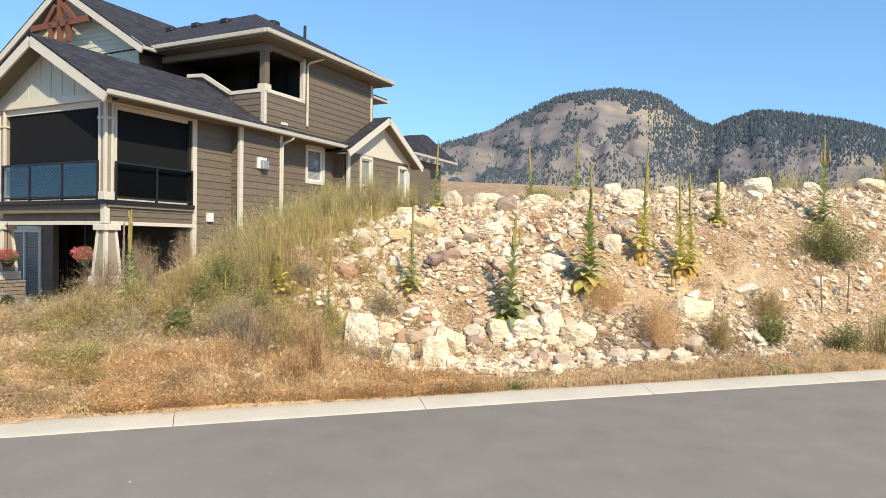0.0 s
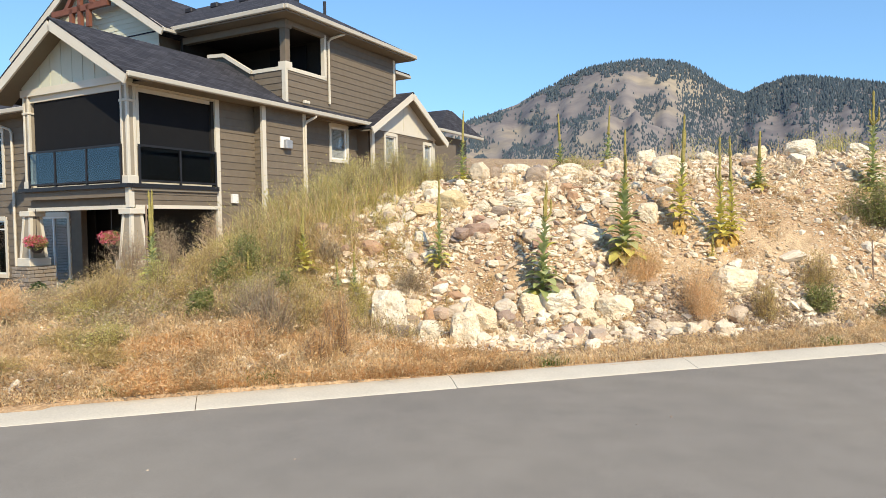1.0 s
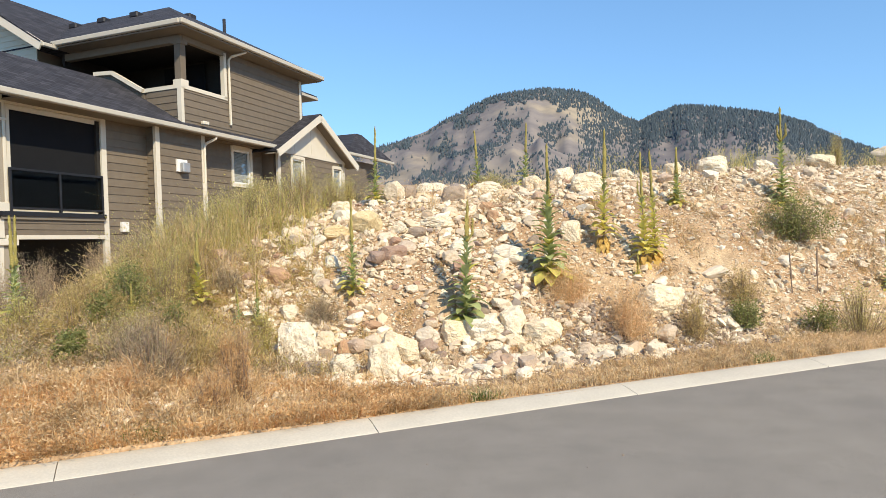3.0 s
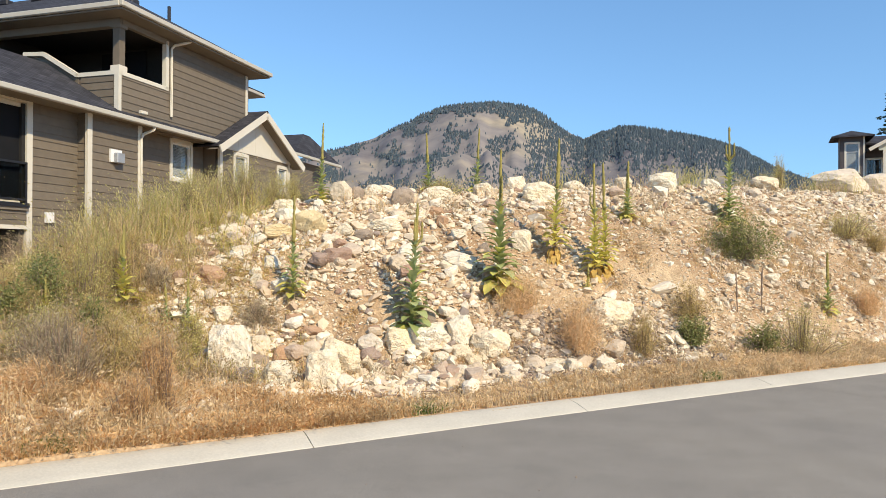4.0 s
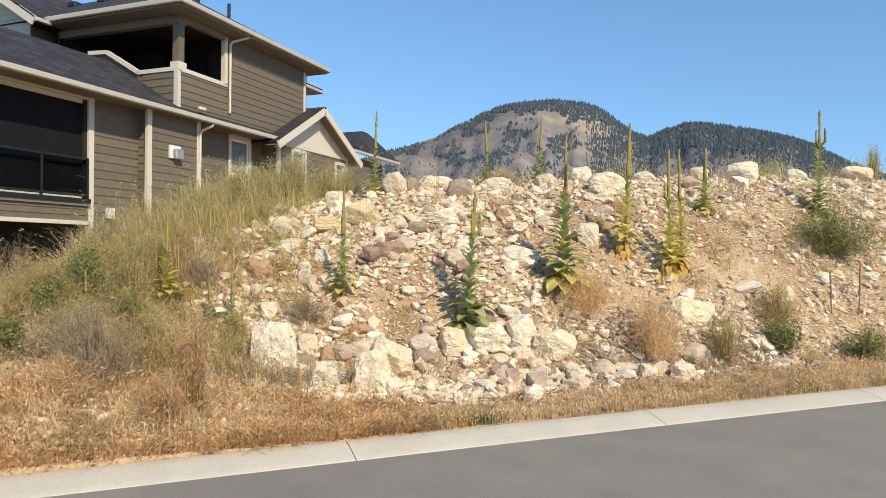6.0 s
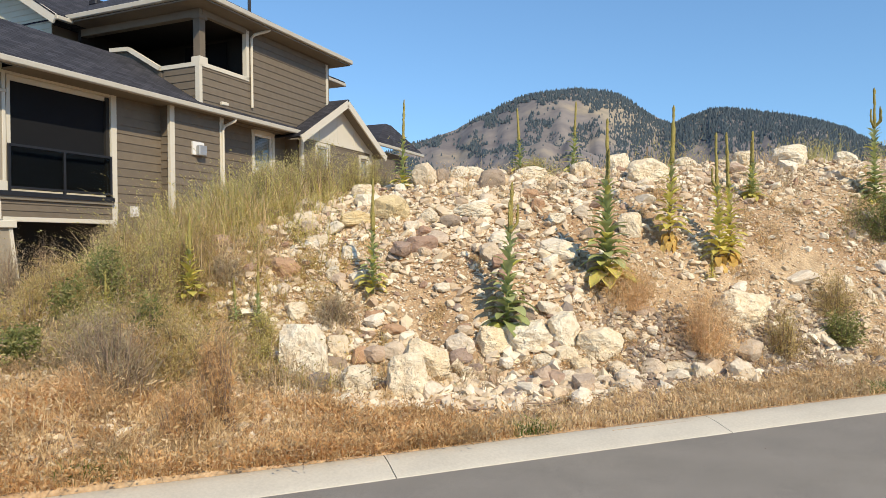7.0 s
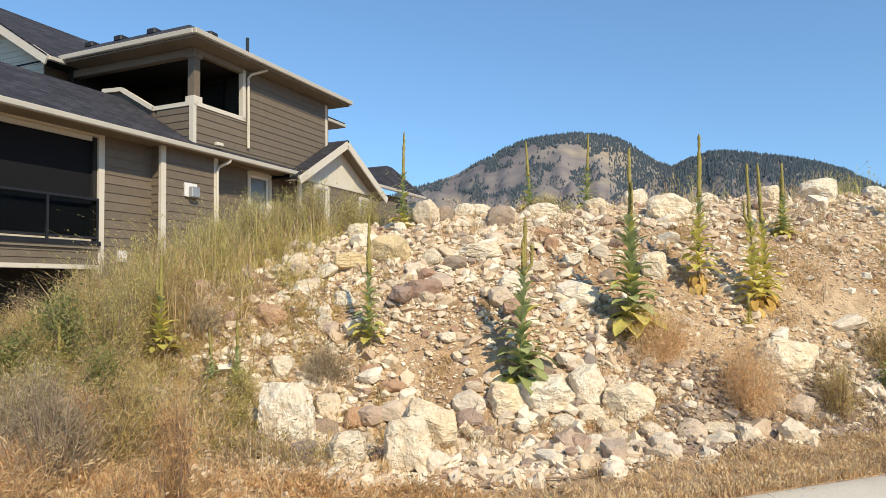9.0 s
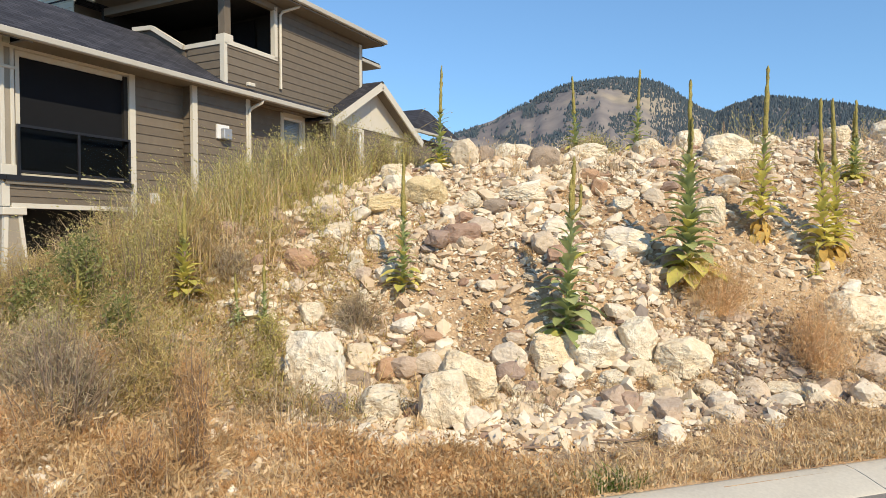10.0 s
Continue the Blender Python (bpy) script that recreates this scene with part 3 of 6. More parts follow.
keep = np.where(deg > -15.2, 0.04 + 0.09 * (patch > -0.35) + 0.42 * (patch > 0.2), keep)
keep = np.where((below < np.interp(deg, (-28, -25, -20, -17, -14), (0.25, 0.5, 0.75, 1.4, 2.0)) + ragged) & (deg > -27.5), 0.95, keep)
keep = np.where((below < 0.22) & (deg < -27.5), 0.4, keep)
keep = np.where((deg > -18.2) & (deg < -13.5) & (below > 0.8), 0.3 + 0.6 * (patch > -0.1), keep)
keep = np.where((tr < 900) & (el < 6.4 + 1.5 * ragged) & (deg < -19), 0.85, keep)
keep = np.where((tr > 870) & (tr < 1150) & (deg < -19.5) & (el < 9.0 + ragged) & (el > 7.2), 0.15 + 0.75 * (patch > -0.1), keep)
sel = rng.random(N) < keep * 0.75
ta, tr, tz = ta[sel], tr[sel], tz[sel]
th = rng.uniform(4.0, 8.5, len(ta)) * np.clip(tr / 1300, 0.6, 1.1)
tw = th * rng.uniform(0.26, 0.38, len(ta))
base = np.stack([np.sin(ta) * tr, np.cos(ta) * tr, tz - 1.0], -1)
ang = rng.uniform(0, 6.28, len(ta))
tv = []
for lo, hi, wide in ((0.12, 0.7, 1.0), (0.45, 1.0, 0.62)):
    for k in range(5):
        q = ang + k * 2 * np.pi / 5
        tv.append(base + np.stack([np.cos(q) * tw * wide, np.sin(q) * tw * wide, th * lo + rng.uniform(-0.4, 0.4, len(ta))], -1))
    tv.append(base + np.stack([0 * th, 0 * th, th * hi], -1))
tv = np.stack(tv, 1)
one = np.array([(k, (k + 1) % 5, 5) for k in range(5)] + [(6 + k, 6 + (k + 1) % 5, 11) for k in range(5)])
tf = (one[None] + (np.arange(len(ta)) * 12)[:, None, None]).reshape(-1, 3)
tagged(soup("far_conifers", tv.reshape(-1, 3), tf, "hazed_trees"), "conifers scattered over the far mountain slopes, coloured blue-grey with painted haze", "trees", kind="stuff")


# ---- house ----
def wall_box(bm, axis, fixed, s0, s1, z0, z1, d0, d1):
    """A box on a wall that faces +x (axis X, s along y) or -y (axis Y, s along x), from depth d0 to d1 outwards."""
    if axis == "X":
        add_box(bm, (fixed + d0, s0, z0), (fixed + d1, s1, z1))
    else:
        add_box(bm, (s0, fixed - d1, z0), (s1, fixed - d0, z1))


def wall_part(name, axis, fixed, s0, s1, z0, z1, d0, d1, mat, parent, label=""):
    bm = bmesh.new()
    wall_box(bm, axis, fixed, s0, s1, z0, z1, d0, d1)
    return part(name, bm, mat, parent, label)


def lap_wall(axis, fixed, s0, s1, z0, z1, parent, holes=(), mat="siding", course=0.2, top=None):
    """A wall with openings, clad in overlapping boards. top(s) cuts the boards under a slope."""
    bm = bmesh.new()
    cuts = sorted({s0, s1, *(c for h in holes for c in h[:2])})
    for a, b in zip(cuts, cuts[1:]):
        spans = sorted((h[2], h[3]) for h in holes if h[0] <= a and h[1] >= b)
        z = z0
        for lo, hi in spans + [(z1, z1)]:
            if top:
                break
            if lo > z + 0.001:
                wall_box(bm, axis, fixed, a, b, z, lo, -0.16, -0.012)
            z = max(z, hi)
    if top:
        (a0, b0), (a1, b1) = ((max(s0, top(z)[0]), min(s1, top(z)[1])) for z in (z0, z1))
        cs = [(a0, z0), (b0, z0), (b1, z1), (a1, z1)]
        if b1 - a1 < 0.02:
            cs = cs[:2] + [((a1 + b1) / 2, z1)]
        q = [[bm.verts.new((fixed + d, s, z) if axis == "X" else (s, fixed - d, z)) for s, z in cs] for d in (-0.012, -0.1)]
        bm.faces.new(q[0])
        bm.faces.new(q[1][::-1])
        for i in range(len(cs)):
            bm.faces.new((q[0][i], q[1][i], q[1][(i + 1) % len(cs)], q[0][(i + 1) % len(cs)]))
    wall = part("wall", bm, "siding_back", parent)
    k = 0
    while z0 + k * course < z1 - 0.03:
        lo, hi = z0 + k * course, min(z0 + (k + 1) * course, z1)
        spans = [(s0, s1)]
        if top:
            spans = [(max(s0, top(hi)[0]), min(s1, top(hi)[1]))]
        for h in holes:
            if h[2] < hi - 0.02 and h[3] > lo + 0.02:
                spans = [q for a, b in spans for q in ((a, min(b, h[0])), (max(a, h[1]), b)) if q[1] - q[0] > 0.03]
        for a, b in spans:
            if b - a < 0.05:
                continue
            vs = []
            for s in (a, b):
                for d, z in ((0.026, lo - 0.012), (0.008, hi), (-0.011, hi), (-0.011, lo - 0.012)):
                    vs.append((fixed + d, s, z) if axis == "X" else (s, fixed - d, z))
            mesh_object("siding_plank", vs, ((0, 1, 2, 3), (7, 6, 5, 4), (0, 4, 5, 1), (1, 5, 6, 2), (2, 6, 7, 3), (3, 7, 4, 0)), mat, wall)
        k += 1
    return wall


def slab(name, pts, thick, mat, parent, label=""):
    """A sloping roof sheet; the first two corners lie along its eave. Its UVs are metres."""
    bm = bmesh.new()
    layer = bm.loops.layers.uv.new("metres")
    pts = [Vector(p) for p in pts]
    e = (pts[1] - pts[0]).normalized()
    nrm = e.cross(pts[2] - pts[0]).normalized()
    if nrm.z < 0:
        nrm = -nrm
    up = nrm.cross(e)
    if up.z < 0:
        up = -up
    tops = [bm.verts.new(p) for p in pts]
    lows = [bm.verts.new(p - Vector((0, 0, thick))) for p in pts]
    bm.faces.new(tops)
    bm.faces.new(lows[::-1])
    n = len(pts)
    for i in range(n):
        bm.faces.new((tops[i], lows[i], lows[(i + 1) % n], tops[(i + 1) % n]))
    for f in bm.faces:
        for lp in f.loops:
            d = lp.vert.co - pts[0]
            lp[layer].uv = (d.dot(e), d.dot(up))
    return part(name, bm, mat, parent, label)


def beam_between(name, a, b, w, h, mat, parent, side=(0, 0, 1), label=""):
    """A straight board from a to b, h deep along side and w thick."""
    a, b, side = Vector(a), Vector(b), Vector(side)
    d = (b - a).normalized()
    n = d.cross(side).normalized()
    s = n.cross(d).normalized()
    bm = bmesh.new()
    v = [bm.verts.new(p + n * w * i / 2 + s * h * j / 2) for p in (a, b) for i, j in ((-1, -1), (1, -1), (1, 1), (-1, 1))]
    for f in ((0, 1, 2, 3), (7, 6, 5, 4), (0, 4, 5, 1), (1, 5, 6, 2), (2, 6, 7, 3), (3, 7, 4, 0)):
        bm.faces.new([v[i] for i in f])
    return part(name, bm, mat, parent, label)


def window(axis, fixed, s0, s1, z0, z1, parent, bars=(), backing="blind", trim=0.11, transom=None):
    """A framed window with panes, and a blind or a dark room behind them."""
    bm = bmesh.new()
    wall_box(bm, axis, fixed, s0 - trim, s0, z0 - trim, z1 + trim, 0.0, 0.05)
    wall_box(bm, axis, fixed, s1, s1 + trim, z0 - trim, z1 + trim, 0.0, 0.05)
    wall_box(bm, axis, fixed, s0, s1, z1, z1 + trim * 1.2, 0.0, 0.055)
    wall_box(bm, axis, fixed, s0, s1, z0 - trim, z0, 0.0, 0.06)
    win = part("window", bm, "trim", parent)
    bm = bmesh.new()
    for a, b in ((s0, s0 + 0.05), (s1 - 0.05, s1)):
        wall_box(bm, axis, fixed, a, b, z0, z1, -0.09, 0.012)
    wall_box(bm, axis, fixed, s0 + 0.05, s1 - 0.05, z0, z0 + 0.05, -0.09, 0.012)
    wall_box(bm, axis, fixed, s0 + 0.05, s1 - 0.05, z1 - 0.05, z1, -0.09, 0.012)
    for f in bars:
        c = s0 + (s1 - s0) * f
        wall_box(bm, axis, fixed, c - 0.025, c + 0.025, z0 + 0.05, z1 - 0.05, -0.085, 0.008)
    if transom:
        wall_box(bm, axis, fixed, s0 + 0.05, s1 - 0.05, transom - 0.025, transom + 0.025, -0.084, 0.007)
    part("window_frame", bm, "white_plastic", win)
    pane = wall_part("pane", axis, fixed, s0 + 0.05, s1 - 0.05, z0 + 0.05, z1 - 0.05, -0.045, -0.04, "glass", win)
    pane.visible_shadow = False
    # Near-black sheet paints the unlit room behind the pane.
    wall_part("room_back", axis, fixed, s0 - 0.35, s1 + 0.35, z0 - 0.3, z1 + 0.3, -0.62, -0.58, "interior_shade", win)
    if backing == "blind":
        bm = bmesh.new()
        z = z0 + 0.05
        while z < z1 - 0.06:
            wall_box(bm, axis, fixed, s0 + 0.05, s1 - 0.05, z, z + 0.038, -0.062, -0.056)
            z += 0.045
        part("blind", bm, "blind", win)
    elif backing == "curtain":
        bm = bmesh.new()
        for a, b in ((0.0, 0.22), (0.72, 1.0)):
            wall_box(bm, axis, fixed, s0 + (s1 - s0) * a, s0 + (s1 - s0) * b, z0, z1, -0.32, -0.28)
        part("curtain", bm, "curtain", win)
    return win


def downspout(points, parent):
    bm = bmesh.new()
    add_tube(bm, points, [0.042] * len(points), 6)
    part("downspout", bm, "trim", parent)


HOUSE_AT = pose(-16.14, 13.755, 0.01, 0, 0, 9.1) @ Matrix.Scale(1.01, 4)
house = empty("house", HOUSE_AT, "brown lap-sided two-storey house with cream trim and dark shingle roof", "house")
DX, DY0, DY1 = -0.35, -4.2, -1.45          # plane of the deck's side, its front and its back
TOP = 5.02
# lower side walls, front to back
lap_wall("X", DX, DY1, 0.0, -0.3, TOP, house)
lap_wall("Y", 0.0, DX, -0.02, 1.0, TOP, house)
lap_wall("X", 0.0, 0.0, 1.79, 1.0, TOP, house)
lap_wall("X", -0.4, 1.79, 5.25, 1.5, TOP, house, [(3.66, 4.52, 3.72, 4.80)])
window("X", -0.4, 3.66, 4.52, 3.72, 4.80, house)
lap_wall("X", 0.2, 5.3, 9.75, 1.8, 5.0, house, [(6.1, 6.8, 3.3, 4.72), (8.95, 9.55, 3.3, 4.62)])
window("X", 0.2, 6.1, 6.8, 3.3, 4.72, house, trim=0.1, transom=3.75)
window("X", 0.2, 8.95, 9.55, 3.3, 4.62, house, trim=0.1)
wall_part("wall", "Y", 5.3, -0.4, 0.19, 1.8, 5.0, -0.1, 0.0, "siding_back", house)
box_part("wall", (-0.56, 5.2, 1.5), (0.06, 5.29, 5.0), "siding_back", house)
wall_part("wall", "X", -0.4, 9.75, 13.0, 1.8, 5.0, -0.16, 0.0, "siding", house)
for y, x0 in ((DY1 + 0.02, DX), (0.0, 0.0), (1.79, 0.0), (5.3, 0.2), (9.75, 0.2)):
    wall_part("corner_board", "X", x0, y - 0.075, y + 0.075, 0.2 if y < -1 else 1.6, TOP - 0.02, -0.05, 0.035, "trim", house)
downspout(((0.36, 1.98, 4.92), (0.34, 1.96, 4.84), (0.10, 1.83, 4.70), (0.06, 1.80, 4.60), (0.06, 1.80, 1.8)), house)

# deck with its screens, columns and railing
wall_part("deck_floor", "X", DX, DY0, DY1 - 0.06, 2.40, 2.56, -4.1, 0.10, "soffit", house)
wall_part("deck_edge", "Y", DY0, -4.55, DX + 0.12, 2.47, 2.565, 0.0, 0.14, "metal", house, "dark deck edge")
wall_part("deck_edge", "X", DX, DY0, DY1 - 0.06, 2.47, 2.566, 0.10, 0.13, "metal", house, "dark deck edge")
lap_wall("X", DX + 0.03, DY0 + 0.02, DY1 - 0.07, 2.06, 2.47, house, course=0.137)
lap_wall("Y", DY0 - 0.02, -4.45, DX + 0.02, 2.27, 2.47, house, course=0.2)
lap_wall("Y", DY0 + 0.14, -4.45, DX + 0.02, 2.06, 2.27, house, course=0.2)
wall_part("beam_trim", "Y", DY0 + 0.10, -4.45, DX + 0.0, 1.97, 2.06, -0.06, 0.06, "trim", house)
wall_part("beam_trim", "X", DX, DY0 + 0.12, DY1 - 0.06, 1.97, 2.06, -0.06, 0.07, "trim", house)
wall_part("screen", "X", DX - 0.10, -3.83, -1.585, 2.60, 4.78, -0.01, 0.0, "screen", house, "black insect screen")
wall_part("screen", "Y", DY0 + 0.10, -4.12, -0.62, 2.60, 4.80, -0.01, 0.0, "screen", house, "black insect screen")
for a, b, z0, z1 in ((-3.90, -1.505, 4.78, 4.88), (-3.90, -1.505, 2.565, 2.62)):
    wall_part("screen_frame", "X", DX - 0.1, a, b, z0, z1, -0.03, 0.04, "trim", house)
for a in (-1.585, -3.90):
    wall_part("screen_frame", "X", DX - 0.1, a, a + 0.08, 2.62, 4.78, -0.03, 0.04, "trim", house)
for z0, z1 in ((4.80, 4.95), (2.565, 2.60)):
    wall_part("screen_frame", "Y", DY0 + 0.1, -4.2, -0.54, z0, z1, -0.03, 0.04, "trim", house)
wall_part("frieze_board", "X", DX, DY0, DY1, 4.885, 4.96, -0.15, 0.02, "trim", house)


def square_column(cx, cy, z0, z1, parent):
    col = box_part("column", (cx - 0.105, cy - 0.105, z0), (cx + 0.105, cy + 0.105, z1), "column_panel", parent)
    for i, j in ((-1, -1), (1, -1), (1, 1), (-1, 1)):
        box_part("corner_strip", (cx + i * 0.09 - 0.035, cy + j * 0.09 - 0.035, z0 + 0.2), (cx + i * 0.09 + 0.035, cy + j * 0.09 + 0.035, z1), "trim", col, bevel=0.006)
    box_part("base", (cx - 0.15, cy - 0.15, z0), (cx + 0.15, cy + 0.15, z0 + 0.2), "trim", col, bevel=0.01)
    box_part("cap", (cx - 0.145, cy - 0.145, z1 - 0.45), (cx + 0.145, cy + 0.145, z1 - 0.39), "trim", col, bevel=0.01)


square_column(DX - 0.12, DY0 + 0.12, 2.56, 4.95, house)
square_column(-4.32, DY0 + 0.12, 2.56, 4.95, house)
box_part("column_block", (DX - 0.08, DY0 - 0.05, 2.0), (DX + 0.06, DY0 + 0.09, 2.47), "trim", house)


def tapered_column(cx, cy, z0, z1, parent, pier_to):
    bm = bmesh.new()
    v = [bm.verts.new((cx + i * w, cy + j * w, z)) for z, w in ((z0, 0.225), (z1, 0.14)) for i, j in ((-1, -1), (1, -1), (1, 1), (-1, 1))]
    for f in ((3, 2, 1, 0), (4, 5, 6, 7), (0, 1, 5, 4), (1, 2, 6, 5), (2, 3, 7, 6), (3, 0, 4, 7)):
        bm.faces.new([v[i] for i in f])
    col = part("tapered_column", bm, "column_panel", parent)
    for i, j in ((-1, -1), (1, -1), (1, 1), (-1, 1)):
        beam_between("corner_strip", (cx + i * 0.205, cy + j * 0.205, z0), (cx + i * 0.125, cy + j * 0.125, z1), 0.075, 0.075, "trim", col, (0, 1, 0.001))
    box_part("plinth", (cx - 0.29, cy - 0.29, z0 - 0.2), (cx + 0.29, cy + 0.29, z0 + 0.02), "trim", col, bevel=0.015)
    box_part("cap", (cx - 0.22, cy - 0.22, z1 - 0.02), (cx + 0.22, cy + 0.22, z1 + 0.12), "trim", col, bevel=0.01)
    pier = box_part("stone_pier", (cx - 0.36, cy - 0.36, pier_to), (cx + 0.36, cy + 0.36, z0 - 0.2), "joint", col, "stacked grey-brown stone pier")
    rnd = random.Random(3)
    z = pier_to
    while z < z0 - 0.26:
        h = rnd.uniform(0.07, 0.12)
        h = min(h, z0 - 0.21 - z)
        s = -0.37
        while s < 0.33:
            w = min(rnd.uniform(0.14, 0.3), 0.37 - s)
            box_part("stone", (cx + s + 0.006, cy - 0.36 - rnd.uniform(0.015, 0.04), z + 0.006), (cx + s + w - 0.006, cy - 0.34, z + h - 0.006), "stone", pier, bevel=0.01)
            box_part("stone", (cx + 0.34, cy + s + 0.006, z + 0.006), (cx + 0.36 + rnd.uniform(0.015, 0.04), cy + s + w - 0.006, z + h - 0.006), "stone", pier, bevel=0.01)
            s += w
        z += h


tapered_column(DX - 0.12, DY0 + 0.16, 0.72, 1.86, house, -0.4)
tapered_column(-4.46, DY0 + 0.16, 0.72, 1.86, house, -0.5)
# glass railing in front of the screens
for axis, fixed, s0, s1, posts in (("Y", DY0 - 0.03, -4.22, -0.55, (-4.2, -3.1, -1.85, -0.57)), ("X", DX + 0.04, -3.95, -1.52, (-3.93, -2.72, -1.54))):
    rail = wall_part("railing", axis, fixed, s0, s1, 3.46, 3.51, -0.02, 0.03, "metal", house, "black metal railing with glass panels")
    wall_part("bottom_rail", axis, fixed, s0, s1, 2.63, 2.67, -0.015, 0.02, "metal", rail)
    for p in posts:
        wall_part("post", axis, fixed, p - 0.025, p + 0.025, 2.56, 3.46, -0.02, 0.025, "metal", rail)
    for a, b in zip(posts, posts[1:]):
        g = wall_part("glass_panel", axis, fixed, a + 0.035, b - 0.035, 2.67, 3.46, 0.0, 0.008, "rail_glass" if axis == "Y" else "side_glass", rail)
        g.visible_shadow = False

# lower patio under the deck; the near-black back wall is painted shade
wall_part("wall", "Y", -1.7, -4.6, DX, -0.4, 2.3, -0.1, 0.0, "interior_shade", house)
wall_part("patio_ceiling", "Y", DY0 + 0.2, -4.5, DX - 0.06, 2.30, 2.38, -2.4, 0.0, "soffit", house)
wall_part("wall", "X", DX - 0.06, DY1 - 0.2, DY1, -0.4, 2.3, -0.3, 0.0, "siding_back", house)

# inside of the deck, coloured near-black in place of the shade behind the screens
wall_part("room_wall", "Y", -1.6, -4.5, DX - 0.02, 2.56, 4.86, -0.1, 0.0, "interior_shade", house)
wall_part("room_wall", "X", -4.35, DY0 + 0.3, -1.6, 2.56, 4.86, -0.1, 0.0, "interior_shade", house)
wall_part("deck_ceiling", "X", DX - 0.15, DY0 + 0.25, -1.6, 4.80, 4.86, -4.1, 0.0, "interior_shade", house)

# gable over the deck
G_AP, G_X0, G_X1, G_Y = -2.37, -5.16, 0.42, -4.72
SL = 0.59


def deck_roof_z(x):
    return 6.62 - SL * abs(x - G_AP)


slab("roof", ((0.38, G_Y - 0.03, deck_roof_z(0.38)), (0.38, 1.0, deck_roof_z(0.38)), (G_AP, 1.0, 6.62), (G_AP, G_Y - 0.03, 6.62)), 0.05, "shingle", house)
slab("roof", ((-5.22, G_Y - 0.03, deck_roof_z(-5.22)), (-5.22, 1.0, deck_roof_z(-5.22)), (G_AP, 1.0, 6.62), (G_AP, G_Y - 0.03, 6.62)), 0.05, "shingle", house)
for x in (0.34, -5.18):
    beam_between("bargeboard", (G_AP, G_Y, 6.44), (x, G_Y, deck_roof_z(x) - 0.16), 0.05, 0.26, "trim", house, (0, 0, 1))
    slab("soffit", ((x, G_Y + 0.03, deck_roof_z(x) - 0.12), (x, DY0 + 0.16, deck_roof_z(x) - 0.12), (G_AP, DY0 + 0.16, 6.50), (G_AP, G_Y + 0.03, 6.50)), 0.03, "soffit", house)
bm = bmesh.new()
gv_ = [(-4.5, 4.95), (DX + 0.05, 4.95), (DX + 0.05, deck_roof_z(DX) - 0.1), (G_AP, 6.48), (-4.5, deck_roof_z(-4.5) - 0.1)]
fr = [bm.verts.new((x, DY0 + 0.02, z)) for x, z in gv_]
bk = [bm.verts.new((x, DY0 + 0.15, z)) for x, z in gv_]
bm.faces.new(fr)
bm.faces.new(bk[::-1])
for i in range(5):
    bm.faces.new((fr[i], bk[i], bk[(i + 1) % 5], fr[(i + 1) % 5]))
gable = part("gable_wall", bm, "panel", house, "pale green board-and-batten gable")
wall_part("gable_trim", "Y", DY0, -4.5, DX + 0.05, 4.95, 5.13, -0.01, 0.03, "trim", gable)
for x in (-3.7, -3.25, -2.8, -2.37, -1.95, -1.5, -1.05):
    wall_part("batten", "Y", DY0, x - 0.02, x + 0.02, 5.13, deck_roof_z(x) - 0.16, -0.015, -0.006, "panel", gable)
# side eave with gutter, and the skirt roof below the upper storey
slab("roof", ((0.38, 1.0, deck_roof_z(0.38)), (0.38, 5.0, deck_roof_z(0.38)), (-0.05, 5.0, deck_roof_z(-0.05)), (-0.05, 1.0, deck_roof_z(-0.05))), 0.05, "shingle", house)
slab("roof", ((0.12, 5.0, deck_roof_z(0.12)), (0.12, 7.4, deck_roof_z(0.12)), (-0.05, 7.4, deck_roof_z(-0.05)), (-0.05, 5.0, deck_roof_z(-0.05))), 0.05, "shingle", house)
box_part("gutter", (0.32, G_Y, 4.90), (0.43, 4.95, 5.03), "gutter", house, bevel=0.02)
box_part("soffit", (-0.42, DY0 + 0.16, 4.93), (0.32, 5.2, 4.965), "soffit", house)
box_part("roof_vent", (0.12, 1.6, 5.22), (0.24, 1.85, 5.32), "trim", house, "small cream roof vent", 0.02)

# small side gable
S_AP, S_Z = 7.40, 6.44


def side_roof_z(y):
    return S_Z - 0.575 * abs(y - S_AP)


for y in (4.62, 10.18):
    slab("roof", ((0.68, y, side_roof_z(y)), (-1.0, y, side_roof_z(y)), (-1.0, S_AP, S_Z), (0.68, S_AP, S_Z)), 0.05, "shingle", house)
    beam_between("bargeboard", (0.66, S_AP, S_Z - 0.15), (0.66, y, side_roof_z(y) - 0.14), 0.05, 0.24, "trim", house, (0, 0, 1))
    slab("soffit", ((0.64, y, side_roof_z(y) - 0.11), (0.15, y, side_roof_z(y) - 0.11), (0.15, S_AP, S_Z - 0.11), (0.64, S_AP, S_Z - 0.11)), 0.03, "soffit", house)
bm = bmesh.new()
gv_ = [(5.2, 4.95), (9.85, 4.95), (S_AP, S_Z - 0.13)]
fr = [bm.verts.new((0.22, y, z)) for y, z in gv_]
bk = [bm.verts.new((0.10, y, z)) for y, z in gv_]
bm.faces.new(fr)
bm.faces.new(bk[::-1])
for i in range(3):
    bm.faces.new((fr[i], bk[i], bk[(i + 1) % 3], fr[(i + 1) % 3]))
side_gable = part("gable_wall", bm, "trim", house, "cream side gable")
wall_part("gable_trim", "X", 0.22, 5.2, 9.85, 4.86, 5.0, 0.0, 0.035, "trim", side_gable)
